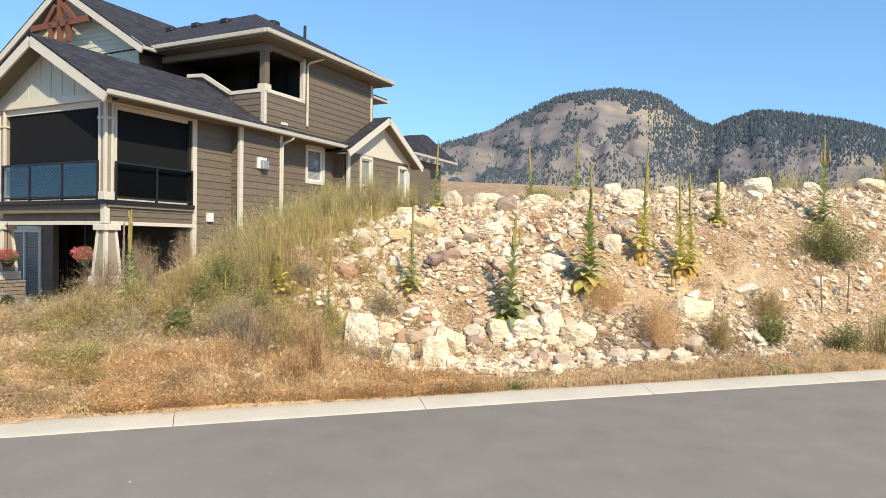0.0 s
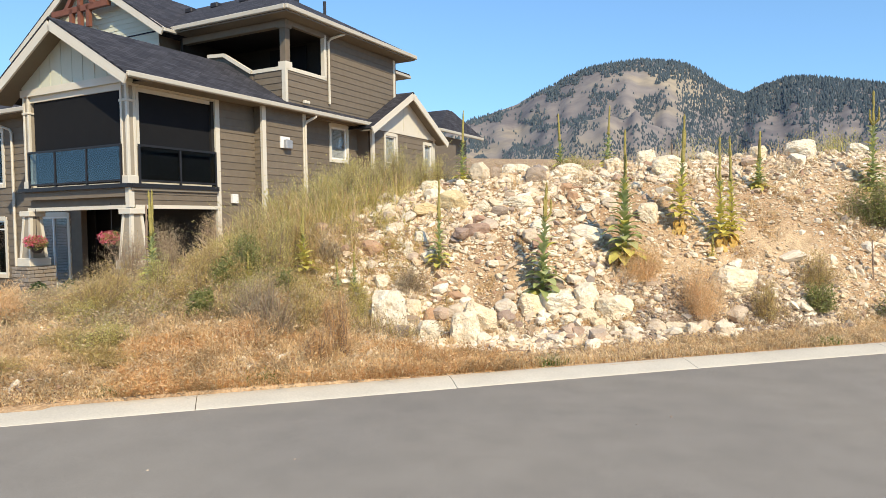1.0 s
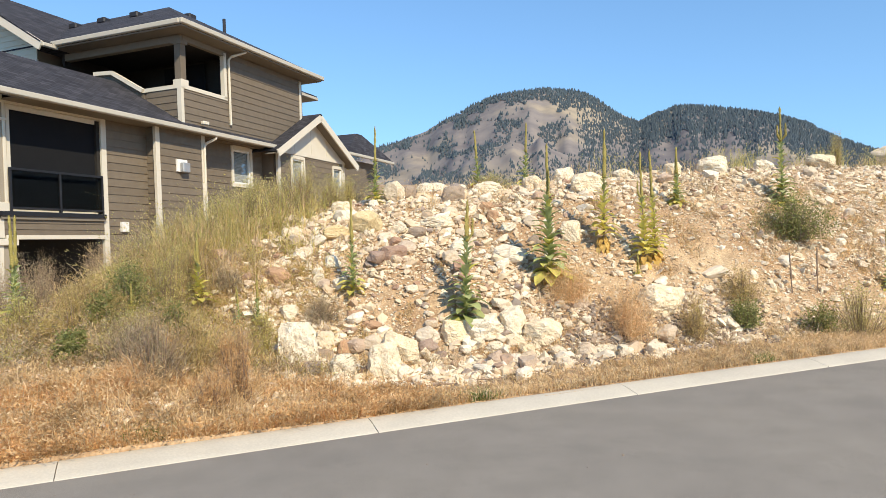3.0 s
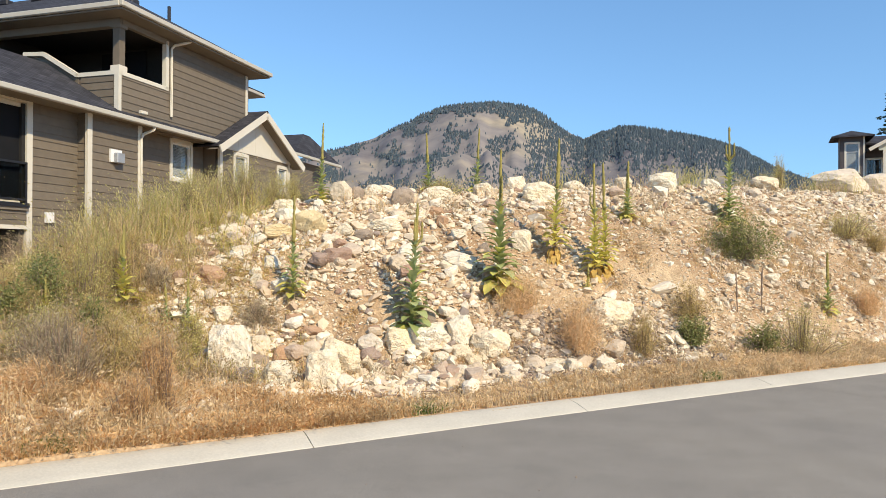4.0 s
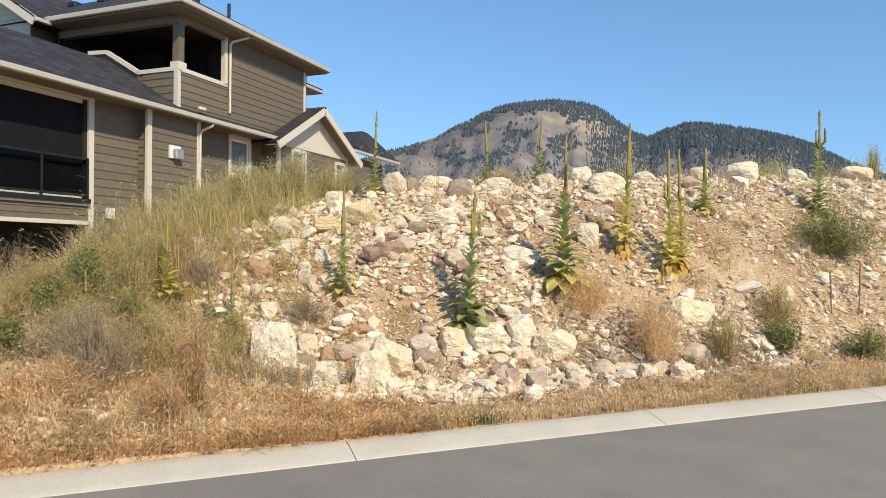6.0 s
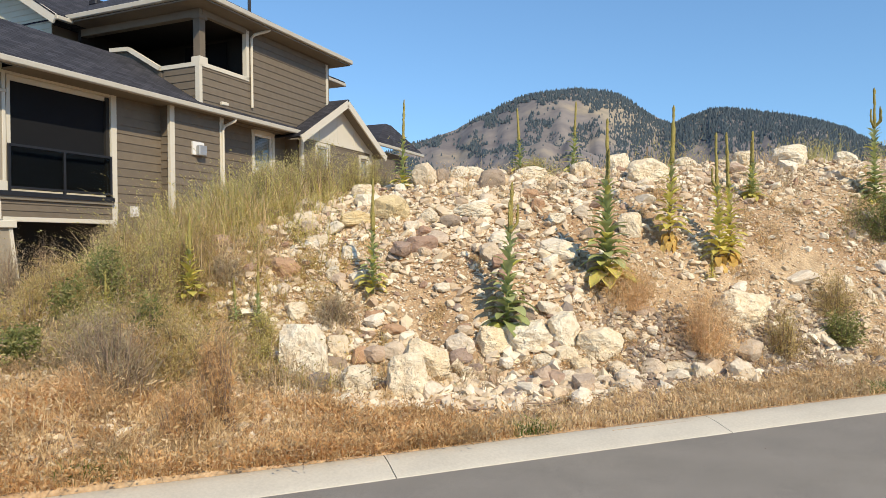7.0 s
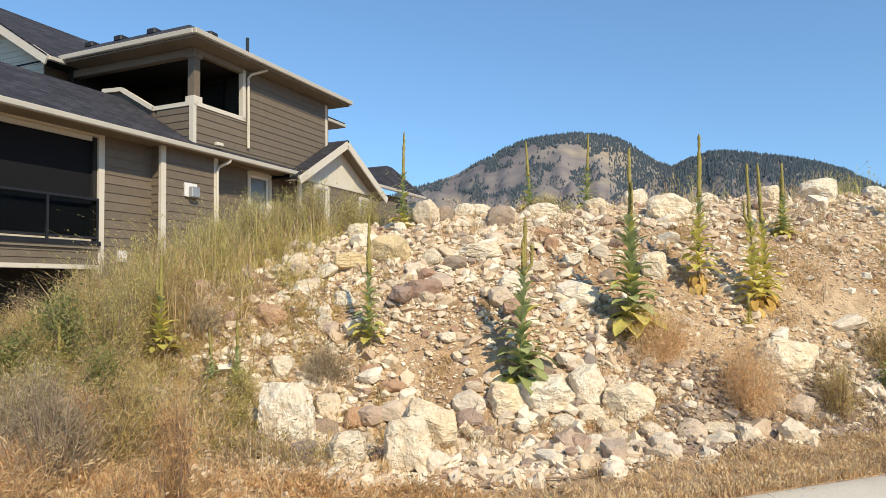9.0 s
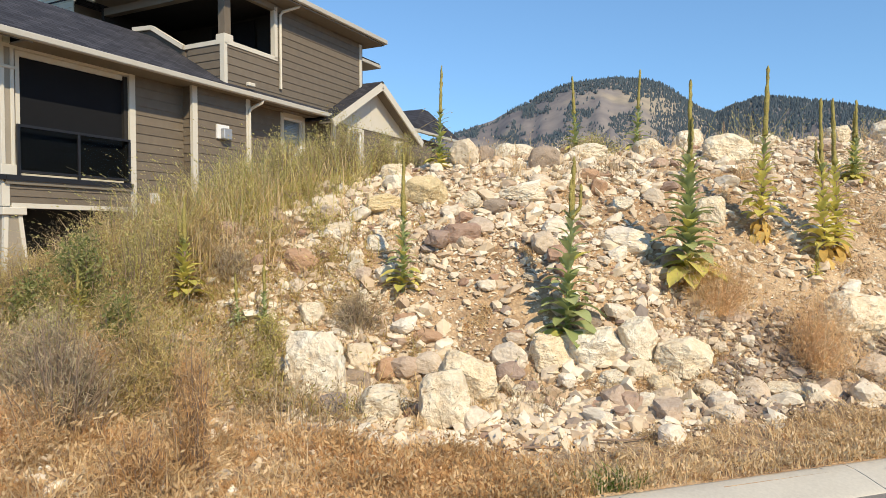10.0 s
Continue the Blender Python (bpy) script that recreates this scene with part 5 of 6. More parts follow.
UPPER = (
    (2.55, 10.86, 0.34, 0.24, 'red_rock'),
    (3.11, 10.67, 0.16, 0.15, 'pale_rock'),
    (3.56, 11.42, 0.44, 0.22, 'yellow_rock'),
    (3.97, 11.27, 0.49, 0.34, 'yellow_rock'),
    (3.82, 12.02, 0.30, 0.21, 'pale_rock'),
    (4.65, 10.85, 0.26, 0.18, 'dark_rock'),
    (5.01, 10.93, 0.51, 0.20, 'pale_rock'),
    (4.16, 10.52, 0.38, 0.24, 'rock'),
    (4.88, 10.15, 0.30, 0.26, 'rock'),
    (5.75, 10.05, 0.47, 0.26, 'rock'),
    (6.95, 10.26, 0.31, 0.33, 'pale_rock'),
    (5.96, 10.91, 0.21, 0.19, 'red_rock'),
    (5.98, 11.20, 0.29, 0.16, 'red_rock'),
    (6.06, 10.59, 0.25, 0.16, 'pale_rock'),
    (6.32, 10.28, 0.20, 0.17, 'dark_rock'),
    (3.35, 10.86, 0.22, 0.18, 'pale_rock'),
    (4.45, 11.07, 0.24, 0.20, 'pale_rock'),
    (3.03, 11.18, 0.27, 0.16, 'rock'),
    (11.39, 9.27, 0.29, 0.17, 'pale_rock'),
    (12.82, 9.33, 0.25, 0.16, 'pale_rock'),
)
MULLEINS = (
    (4.75, 9.46, 1.60, 'green'),
    (6.14, 9.60, 1.98, 'fading'),
    (7.35, 9.98, 1.86, 'dry'),
    (7.82, 9.60, 1.74, 'yellow'),
    (8.12, 9.70, 1.70, 'yellow'),
    (3.50, 10.37, 1.33, 'slim'),
    (4.43, 12.13, 1.29, 'slim'),
    (6.42, 12.27, 1.13, 'slim'),
    (7.49, 12.49, 1.22, 'slim'),
    (11.58, 10.32, 1.80, 'many'),
    (9.39, 10.60, 1.03, 'slim'),
    (7.52, 9.41, 0.39, 'yellow'),
    (1.54, 10.58, 1.02, 'yellow'),
    (2.21, 10.19, 0.73, 'slim'),
    (8.63, 12.07, 0.38, 'bare'),
    (12.23, 8.86, 1.05, 'slim'),
    (10.10, 8.95, 0.64, 'bare'),
    (10.61, 8.92, 0.74, 'bare'),
    (-0.59, 11.44, 1.43, 'slim'),
    (-0.50, 10.86, 1.40, 'slim'),
    (-0.84, 12.76, 1.24, 'bare'),
    (9.38, 10.65, 0.88, 'slim'),
    (0.78, 10.10, 0.56, 'yellow'),
    (1.54, 10.57, 0.32, 'yellow'),
    (1.99, 10.24, 0.52, 'slim'),
)
BUSHES = (
    (11.00, 9.68, 1.40, 0.70, 'green'),
    (6.82, 8.74, 0.78, 0.70, 'tan'),
    (6.27, 9.34, 0.83, 0.50, 'tan'),
    (8.79, 8.65, 0.58, 0.35, 'dark'),
    (7.78, 8.56, 0.52, 0.52, 'brown'),
    (9.03, 8.94, 0.67, 0.50, 'brown'),
    (10.19, 7.94, 0.81, 0.68, 'olive'),
    (9.90, 8.30, 0.49, 0.41, 'dark'),
    (13.24, 8.79, 0.54, 0.42, 'tan'),
    (14.59, 10.02, 1.21, 0.51, 'olive'),
    (15.12, 9.73, 0.66, 0.44, 'brown'),
    (3.03, 10.18, 0.55, 0.34, 'grey'),
    (6.61, 12.22, 0.60, 0.26, 'olive'),
)
WEEDS = (
    (1.21, 9.11, 0.38, 0.50, 'green'),
    (0.46, 10.10, 0.53, 0.39, 'green'),
    (1.00, 8.67, 0.54, 0.29, 'grey'),
    (1.37, 8.52, 0.61, 0.36, 'brown'),
    (1.68, 8.54, 0.33, 0.40, 'rust'),
    (2.18, 9.43, 0.31, 0.27, 'olive'),
    (0.73, 11.32, 1.07, 0.42, 'olive'),
    (1.41, 11.42, 0.71, 0.35, 'brown'),
    (0.77, 8.27, 0.48, 0.23, 'tan'),
    (1.92, 10.92, 0.62, 0.28, 'grey'),
    (0.29, 9.25, 0.18, 0.23, 'green'),
    (-0.41, 10.56, 0.65, 0.49, 'olive'),
    (2.24, 10.01, 0.45, 0.33, 'olive'),
    (0.77, 10.25, 0.51, 0.68, 'green'),
    (0.18, 9.92, 0.44, 0.44, 'brown'),
    (0.74, 10.52, 0.76, 0.62, 'olive'),
    (-0.45, 11.84, 0.90, 0.75, 'grey'),
    (1.46, 7.75, 0.58, 0.35, 'rust'),
    (0.22, 9.13, 0.33, 0.27, 'green'),
    (0.86, 8.61, 0.83, 0.51, 'grey'),
    (-1.01, 9.70, 1.03, 0.48, 'brown'),
    (1.14, 10.56, 0.88, 0.64, 'olive'),
    (2.58, 12.91, 0.70, 0.70, 'olive'),
    (3.31, 13.00, 0.92, 0.82, 'olive'),
    (2.08, 12.99, 0.80, 0.60, 'olive'),
    (3.81, 12.44, 0.59, 0.49, 'olive'),
    (1.47, 12.97, 0.89, 0.59, 'brown'),
)
BUSHES_LEFT = (
    (2.6, 12.6, 0.9, 0.7, "olive"),
    (2.0, 12.9, 0.7, 0.6, "olive"),
    (3.4, 12.7, 0.8, 0.75, "olive"),
    (3.0, 13.2, 0.9, 0.65, "olive"),
    (0.9, 12.2, 0.8, 0.6, "grey"),
    (4.2, 12.9, 0.7, 0.5, "olive"),
    (0.4, 10.4, 0.9, 0.5, "brown"),
    (-0.9, 10.2, 0.8, 0.5, "brown"),
    (1.2, 9.2, 0.9, 0.55, "brown"),
    (0.8, 9.1, 0.7, 0.5, "olive"),
    (0.99, 8.30, 0.77, 0.65, 'grey'),
    (-1.18, 13.44, 1.17, 0.78, 'grey'),
    (1.72, 7.87, 0.34, 0.69, 'rust'),
    (-2.03, 9.78, 0.66, 0.40, 'tan'),
    (19.7, 11.55, 1.00, 0.85, 'olive'),
    (14.9, 11.69, 0.38, 0.72, 'olive'),
)

for name, rows, start in (("boulders along the foot of the bank", FRONT_ROW, 100), ("boulders along the top of the bank", CREST, 200), ("rocks on the face of the bank", UPPER, 300)):
    for k, (u, v, w, h, mat) in enumerate(rows):
        boulder(u, v, w, h, mat, start + k, name)

rng = np.random.default_rng(11)
shared = [rock_mesh(400 + k, 3, "rock", 9, 0.05) for k in range(12)]
made = 0
while made < 270:
    u, v = rng.uniform(1.6, 17), rng.uniform(8.2, 12.6)
    toe = float(toe_of(u))
    if v < toe - 0.7 or rng.random() > (1.0 if 2.2 < u < 8.6 else 0.28):
        continue
    if u > 6.5 and 9.4 < v < 10.9 and rng.random() < 0.75:
        continue
    size = 0.09 + 0.20 * rng.random() ** 2.6
    ob = new("rock", shared[made % 12])
    x, y = xy(u, v)
    ob.matrix_world = pose(x, y, ground_at(x, y) - size * 0.15, rng.uniform(-25, 25), rng.uniform(-25, 25), rng.uniform(0, 360)) @ Matrix.Diagonal((size * rng.uniform(0.9, 1.5), size, size * rng.uniform(0.55, 0.9), 1))
    tagged(ob, "loose angular rock in the pale rubble bank", "rock", "loose rocks on the bank")
    made += 1


made = 0
while made < 46:
    u, v = rng.uniform(2.2, 5.8), rng.normal(0, 0.28)
    v += float(toe_of(u)) - 0.25
    size = rng.uniform(0.10, 0.24)
    ob = new("rock", shared[made % 12])
    x, y = xy(u, v)
    ob.matrix_world = pose(x, y, ground_at(x, y) - size * 0.12, rng.uniform(-20, 20), rng.uniform(-20, 20), rng.uniform(0, 360)) @ Matrix.Diagonal((size * rng.uniform(0.9, 1.4), size, size * rng.uniform(0.6, 0.95), 1))
    tagged(ob, "pale angular rock at the foot of the bank", "rock", "rocks along the foot of the bank")
    made += 1
bm = bmesh.new()
sx = [xy(3.55 + 0.14 * k, 8.02 + 0.035 * math.sin(k * 1.7)) for k in range(11)]
add_tube(bm, [(x, y, ground_at(x, y) + 0.03) for x, y in sx], [0.010 - 0.0005 * k for k in range(11)], 6)
stick = part("stick", bm, "twig", None)
tagged(stick, "thin dark dead stick lying on the ground", "stick")


# ---- mulleins ----
def leaf_mesh(seed, mat, droop, wide):
    """One broad pointed leaf, 1 m long, folded along its rib and bending down."""
    rnd = random.Random(seed)
    vs, fs, n = [], [], 7
    for i in range(n + 1):
        t = i / n
        w = wide * math.sin(math.pi * min(1, t * 0.86 + 0.10)) ** 0.8 * (1 - 0.15 * t)
        if i == n:
            w = 0.004
        a = droop * t
        x, z = t * math.cos(a * 0.6), -t * math.sin(a * 0.6) + 0.10 * math.sin(math.pi * t)
        wave = rnd.uniform(-0.02, 0.02)
        vs += [(x, -w, z + 0.045 + wave), (x, -w * 0.5, z + 0.012), (x, 0, z), (x, w * 0.5, z + 0.012), (x, w, z + 0.045 - wave)]
    for i in range(n):
        for k in range(4):
            a = i * 5 + k
            fs.append((a, a + 1, a + 6, a + 5))
    me = bpy.data.meshes.new("leaf")
    me.from_pydata(vs, [], fs)
    me.polygons.foreach_set("use_smooth", [True] * len(fs))
    me.materials.append(MAT[mat])
    return me


LEAF = {m: [leaf_mesh(k, m, d, 0.235 + 0.025 * k) for k, d in enumerate((0.3, 0.6, 1.2))] for m in ("mullein", "mullein_yellow", "mullein_dry")}
MULLEIN_LOOK = {
    # leaf size, leaves, share of yellow, share of withered, spike share, label
    "green": (0.36, 46, 0.02, 0.0, 0.34, "green mullein with broad woolly leaves and tall flower spikes"),
    "fading": (0.42, 78, 0.17, 0.07, 0.38, "green mullein with yellowing lower leaves on the bank"),
    "dry": (0.30, 64, 0.45, 0.32, 0.40, "yellow-green mullein with withered brown lower leaves"),
    "yellow": (0.29, 60, 0.62, 0.25, 0.42, "yellowed mullein with drying leaves and tall spike"),
    "slim": (0.23, 46, 0.18, 0.04, 0.45, "slim pale green mullein with narrow tall spike"),
    "many": (0.30, 66, 0.06, 0.0, 0.34, "dark green mullein topped with several spikes"),
    "bare": (0.0, 0, 0.0, 0.0, 0.6, "dead brown mullein stalk without leaves"),
}


def mullein(u, v, h, look_name, seed):
    size, count, yellow, dry, spike, label = MULLEIN_LOOK[look_name]
    rnd = random.Random(seed)
    x, y = xy(u, v)
    plant = empty("mullein", pose(x, y, ground_at(x, y) - 0.02, rnd.uniform(-3, 3), rnd.uniform(-3, 3), rnd.uniform(0, 360)), label, "plant", "mulleins on the bank")
    size *= min(1.0, h / 1.2)
    top = h * (1 - spike)
    bm = bmesh.new()
    add_tube(bm, ((0, 0, -0.03), (0.004, 0.0, top * 0.5), (0, 0.004, top + 0.02)), (0.019, 0.016, 0.012) if h > 0.9 else (0.011, 0.01, 0.008), 7)
    part("stem", bm, "mullein" if look_name in ("green", "many", "slim", "fading") else "twig", plant)
    tips = [(0, 0, h, 1.0)]
    if look_name == "green":
        tips += [(rnd.uniform(-0.06, 0.06), rnd.uniform(-0.06, 0.06), h * rnd.uniform(0.84, 0.95), 0.8) for _ in range(3)]
    if look_name == "many":
        tips += [(rnd.uniform(-0.09, 0.09), rnd.uniform(-0.09, 0.09), h * rnd.uniform(0.78, 0.84), 0.8) for _ in range(5)]
    if look_name in ("dry", "yellow", "fading"):
        tips += [(rnd.uniform(-0.07, 0.07), rnd.uniform(-0.07, 0.07), h * rnd.uniform(0.72, 0.9), 0.7)]
    for tx, ty, tz, k in tips:
        bm = bmesh.new()
        n = 16
        pts = [(tx * min(1, i / n * 3), ty * min(1, i / n * 3), top + (tz - top) * i / n) for i in range(n + 1)]
        rr = [(0.024 if h > 0.9 else 0.015) * k * (0.75 + 0.5 * rnd.random()) * (1 - 0.45 * i / n) for i in range(n + 1)]
        rr[-1] *= 0.4
        add_tube(bm, pts, rr, 8)
        for vert in bm.verts:
            vert.co += Vector((rnd.uniform(-1, 1), rnd.uniform(-1, 1), rnd.uniform(-1, 1))) * 0.006
        part("flower_spike", bm, "twig" if look_name == "bare" else "spike", plant, smooth=True)
    for i in range(count):
        t = i / max(1, count - 1)
        z = top * (0.03 + 0.97 * t ** 1.25)
        pick = rnd.random()
        mat = "mullein"
        if t < (yellow + dry) * 1.1 or pick < yellow * 1.1:
            mat = "mullein_dry" if t < dry * 0.8 else "mullein_yellow"
        length = size * (1.0 - 0.66 * t) * rnd.uniform(0.8, 1.2) * (0.6 if mat == "mullein_dry" else 1)
        ob = new("leaf", LEAF[mat][(0 if t > 0.55 else 1) if mat != "mullein_dry" else 2])
        ob.parent = plant
        up = 2 + 50 * t + rnd.uniform(-12, 12) if mat != "mullein_dry" else rnd.uniform(-45, -5)
        ob.matrix_basis = pose(0, 0, z, 0, 0, i * 137.5 + rnd.uniform(-15, 15)) @ pose(0.012, 0, 0, rnd.uniform(-12, 12), -up, 0) @ Matrix.Scale(length, 4)


for k, (u, v, h, kind) in enumerate(MULLEINS):
    mullein(u, v, h, kind, 700 + k)


# ---- bushes ----
def bush(u, v, w, h, kind, seed):
    """Thin stems fanning from one root, set with small leaves or seed husks."""
    label, mat, leafy, cat = {
        "green": ("low rounded green bush on the bank", "bush", 1.5, "bush"),
        "dark": ("small dark green weed at the foot of the bank", "bush", 1.0, "weed"),
        "olive": ("straggly olive-green weed bush", "green_weed", 1.0, "bush"),
        "tan": ("dry orange-tan tumbleweed bush", "tumbleweed", 1.5, "bush"),
        "brown": ("straggly brown and olive dry weed bush", "brown_weed", 1.0, "bush"),
        "rust": ("dry rust-coloured weed on the bank", "rust_grass", 0.9, "weed"),
        "grey": ("grey dried weed bush with tangled stems", "grey_weed", 0.8, "bush"),
    }[kind]
    r = np.random.default_rng(seed)
    x, y = xy(u, v)
    ob = empty("bush" if cat == "bush" else "weed", pose(x, y, ground_at(x, y), 0, 0, 0), label, cat, "dry bushes on the bank")
    w *= 1.35 if kind == "tan" else 1.2 if kind in ("brown", "dark", "olive") and u > 5 else 1.0
    stems = int(50 + 130 * w)
    ang = r.uniform(0, 2 * np.pi, stems)
    out = np.sqrt(r.random(stems)) * w * 0.5
    out *= r.uniform(0.7, 1.25, stems)
    out *= 0.75 + 0.35 * np.sin(2 * ang + seed) + 0.2 * np.sin(3 * ang + 2 * seed)
    tip = np.stack([np.cos(ang) * out, np.sin(ang) * out, h * (0.25 + 0.9 * r.random(stems) ** 0.8) * np.sqrt(np.clip(1.05 - (out / (w * 0.6)) ** 2, 0.2, 1))], -1)
    bm_v, bm_f = [], []
    root = tip * np.array((0.75, 0.75, 0.0)) * r.random(stems)[:, None]
    mid = tip * 0.5 + root * 0.5 + np.stack([0 * out, 0 * out, tip[:, 2] * 0.12], -1)
    for a, m_, b in zip(root, mid, tip):
        side = np.cross(b, (r.normal(), r.normal(), 0.3))
        side = side / (np.linalg.norm(side) + 1e-6) * 0.0028
        i = len(bm_v)
        bm_v += [a - side, a + side, m_ + side, m_ - side, b]
        bm_f += [(i, i + 1, i + 2), (i, i + 2, i + 3), (i + 3, i + 2, i + 4)]
    stem = soup("branchwork", np.array(bm_v), np.array(bm_f), "twig" if kind != "tan" else "dry_grass")
    stem.parent = ob
    coarse = kind in ("grey", "brown", "olive", "rust")
    n = int(stems * (38 if coarse else 22 if kind in ("green", "dark") else 40) * leafy)
    k = r.integers(0, stems, n)
    t = r.uniform(0.1, 1.08, n)[:, None]
    c = tip[k] * t + root[k] * (1 - t) + np.stack([0 * k, 0 * k, tip[k, 2] * 0.24 * (t[:, 0] * (1 - t[:, 0]))], -1) + r.normal(0, 0.012 + (0.045 if kind in ("green", "dark", "tan") else 0.028) * w, (n, 3))
    c[:, 2] = np.maximum(c[:, 2], 0.01)
    along = (tip - root)[k]
    along /= np.linalg.norm(along, axis=1)[:, None] + 1e-6
    d1 = r.normal(0, 0.6, (n, 3)) + along * (0.0 if kind in ("green", "dark") else 0.55)
    d1 /= np.linalg.norm(d1, axis=1)[:, None]
    d2 = np.cross(d1, r.normal(0, 1, (n, 3)))
    d2 /= np.linalg.norm(d2, axis=1)[:, None]
    size = r.uniform(0.006, 0.015, n)[:, None] * (1.9 if kind in ("green", "dark") else 1.0)
    thin = 0.35
    if kind in ("grey", "tan", "rust", "brown"):
        size, thin = size * 2.4, 0.075
    if coarse:
        size, thin = size * 1.0, thin * 1.05
    q = np.stack([c - d1 * size, c + d2 * size * thin, c + d1 * size, c - d2 * size * thin], 1).reshape(-1, 3)
    leaves = soup("foliage", q, np.arange(4 * n).reshape(n, 4), mat)
    leaves.parent = ob


for k, (u, v, w, h, kind) in enumerate(BUSHES + BUSHES_LEFT + WEEDS):
    bush(u, v, w, h, kind, 900 + k)
for hx, hy, w, h in ((-0.7, -2.9, 1.3, 1.1), (0.1, -2.2, 1.0, 0.8), (-1.4, -3.6, 0.8, 0.8)):
    hu, hv = uv(*(HOUSE_AT @ Vector((hx, hy, 0))).xy)
    bush(hu, hv, w, h, "grey", int(950 + hx * 10))
rnd = random.Random(77)
for k in range(26):
    v = rnd.uniform(7.9, 12.6)
    u = 1.7 - abs(rnd.gauss(0, 1.5)) - (0.5 if v < 8.6 else 0.0)
    w = rnd.uniform(0.4, 0.85)
    bush(u, v, w, w * rnd.uniform(0.45, 0.8) * (0.7 if v < 8.6 else 1.0) * float(np.interp(u, (-2, -0.6, 0.6), (0.4, 0.55, 1.0))), rnd.choice(("brown", "brown", "brown", "brown", "olive", "tan" if v < 9.4 else "olive")), 1000 + k)


# ---- flowers and shrubs by the house ----
def leaf_cloud(name, centre, radii, n, size, mat, parent, seed):
    r = np.random.default_rng(seed)
    d = r.normal(0, 1, (n, 3))
    d /= np.linalg.norm(d, axis=1)[:, None]
    c = np.array(centre) + d * (r.random(n) ** 0.4)[:, None] * np.array(radii)
    d1 = r.normal(0, 1, (n, 3))
    d1 /= np.linalg.norm(d1, axis=1)[:, None]
    d2 = np.cross(d1, r.normal(0, 1, (n, 3)))
    d2 /= np.linalg.norm(d2, axis=1)[:, None]
    s = r.uniform(0.6, 1.3, n)[:, None] * size
    q = np.stack([c - d1 * s, c + d2 * s * 0.5, c + d1 * s, c - d2 * s * 0.5], 1).reshape(-1, 3)
    ob = soup(name, q, np.arange(4 * n).reshape(n, 4), mat)
    ob.parent = parent
    return ob


for k, (hx, hy, hz) in enumerate(((-3.80, -4.35, 1.12), (-1.1, -4.15, 1.22))):
    pot = empty("flower_basket", HOUSE_AT @ pose(hx, hy, hz), "hanging basket of pink flowers under the deck", "flowers", "flower baskets")
    bm = bmesh.new()
    add_tube(bm, ((0, 0, -0.24), (0, 0, -0.14), (0, 0, 0.0)), (0.08, 0.15, 0.19), 12)
    part("basket", bm, "chimney", pot)
    bm = bmesh.new()
    add_tube(bm, ((0, 0, 0), (0, 0, 0.9)), (0.008, 0.008), 5)
    part("chain", bm, "metal", pot)
    leaf_cloud("leaves", (0, 0, 0.02), (0.3, 0.26, 0.2), 900, 0.03, "bush", pot, 40 + k)
    leaf_cloud("blossoms", (0, -0.05, 0.06), (0.34, 0.28, 0.19), 700, 0.026, "flower", pot, 50 + k)
for k, (hx, hy, w, h) in enumerate(((-11.0, -5.0, 1.7, 1.3), (-9.3, -4.9, 1.6, 1.35), (-7.6, -4.9, 1.5, 1.3), (-6.3, -4.9, 1.1, 1.15), (-3.4, -4.6, 0.45, 0.55), (-2.2, -4.5, 0.5, 0.5), (-12.6, -5.1, 1.7, 1.3))):
    gx, gy, _ = HOUSE_AT @ Vector((hx, hy, 0))
    gz = ground_at(gx, gy)
    shrub = empty("shrub", Matrix.Translation((gx, gy, gz)), "clipped dark green shrub beside the house", "shrub", "shrubs by the house")
    leaf_cloud("foliage", (0, 0, h * 0.52), (w * 0.55, 0.5 if w > 1 else w * 0.5, h * 0.52), int(2600 * w), 0.035, "hedge", shrub, 60 + k)
    bm = bmesh.new()
    add_tube(bm, ((0, 0, -0.05), (0, 0, h * 0.6)), (0.03, 0.015), 6)
    part("trunk", bm, "bark", shrub)


# ---- conifer beyond the hill house ----
def conifer(x, y, z, h, seed):
    tree = empty("conifer", pose(x, y, z), "tall dark green conifer with drooping ragged branches", "tree")
    rnd = random.Random(seed)
    bm = bmesh.new()
    add_tube(bm, ((0, 0, -0.3), (0, 0, h * 0.5), (0, 0, h)), (h * 0.022, h * 0.014, 0.02), 8)
    part("trunk", bm, "bark", tree)
    r = np.random.default_rng(seed)
    vs, fs = [], []
    for i in range(96):
        t = (i / 96) ** 0.85
        zz = h * (0.12 + 0.88 * t)
        length = h * 0.27 * (1 - t) ** 0.75 * rnd.uniform(0.5, 1.2) + 0.1
        a = i * 2.4 + rnd.uniform(-0.4, 0.4)
        n = 64
        s = r.random(n) ** 0.7
        spread_ = 0.12 * length * (0.3 + s)
        px = np.cos(a) * s * length + r.normal(0, 1, n) * spread_ * 0.7
        py = np.sin(a) * s * length + r.normal(0, 1, n) * spread_ * 0.7
        pz = zz + s * length * 0.12 - (s ** 2) * length * 0.28 + r.normal(0, 0.05, n)
        for qx, qy, qz in zip(px, py, pz):
            k = len(vs)
            d = 0.20 * h / 12
            vs += [(qx, qy, qz), (qx + math.cos(a) * d + rnd.uniform(-d, d) * 0.6, qy + math.sin(a) * d + rnd.uniform(-d, d) * 0.6, qz - d * 0.3), (qx + rnd.uniform(-d, d) * 0.5, qy + rnd.uniform(-d, d) * 0.5, qz - d * 0.75)]
            fs.append((k, k + 1, k + 2))
    crown = soup("crown", np.array(vs), np.array(fs), "needles")
    crown.parent = tree


conifer(12.9, 92.0, 8.5, 12.2, 8)
conifer(16.2, 93.5, 8.5, 12.4, 9)


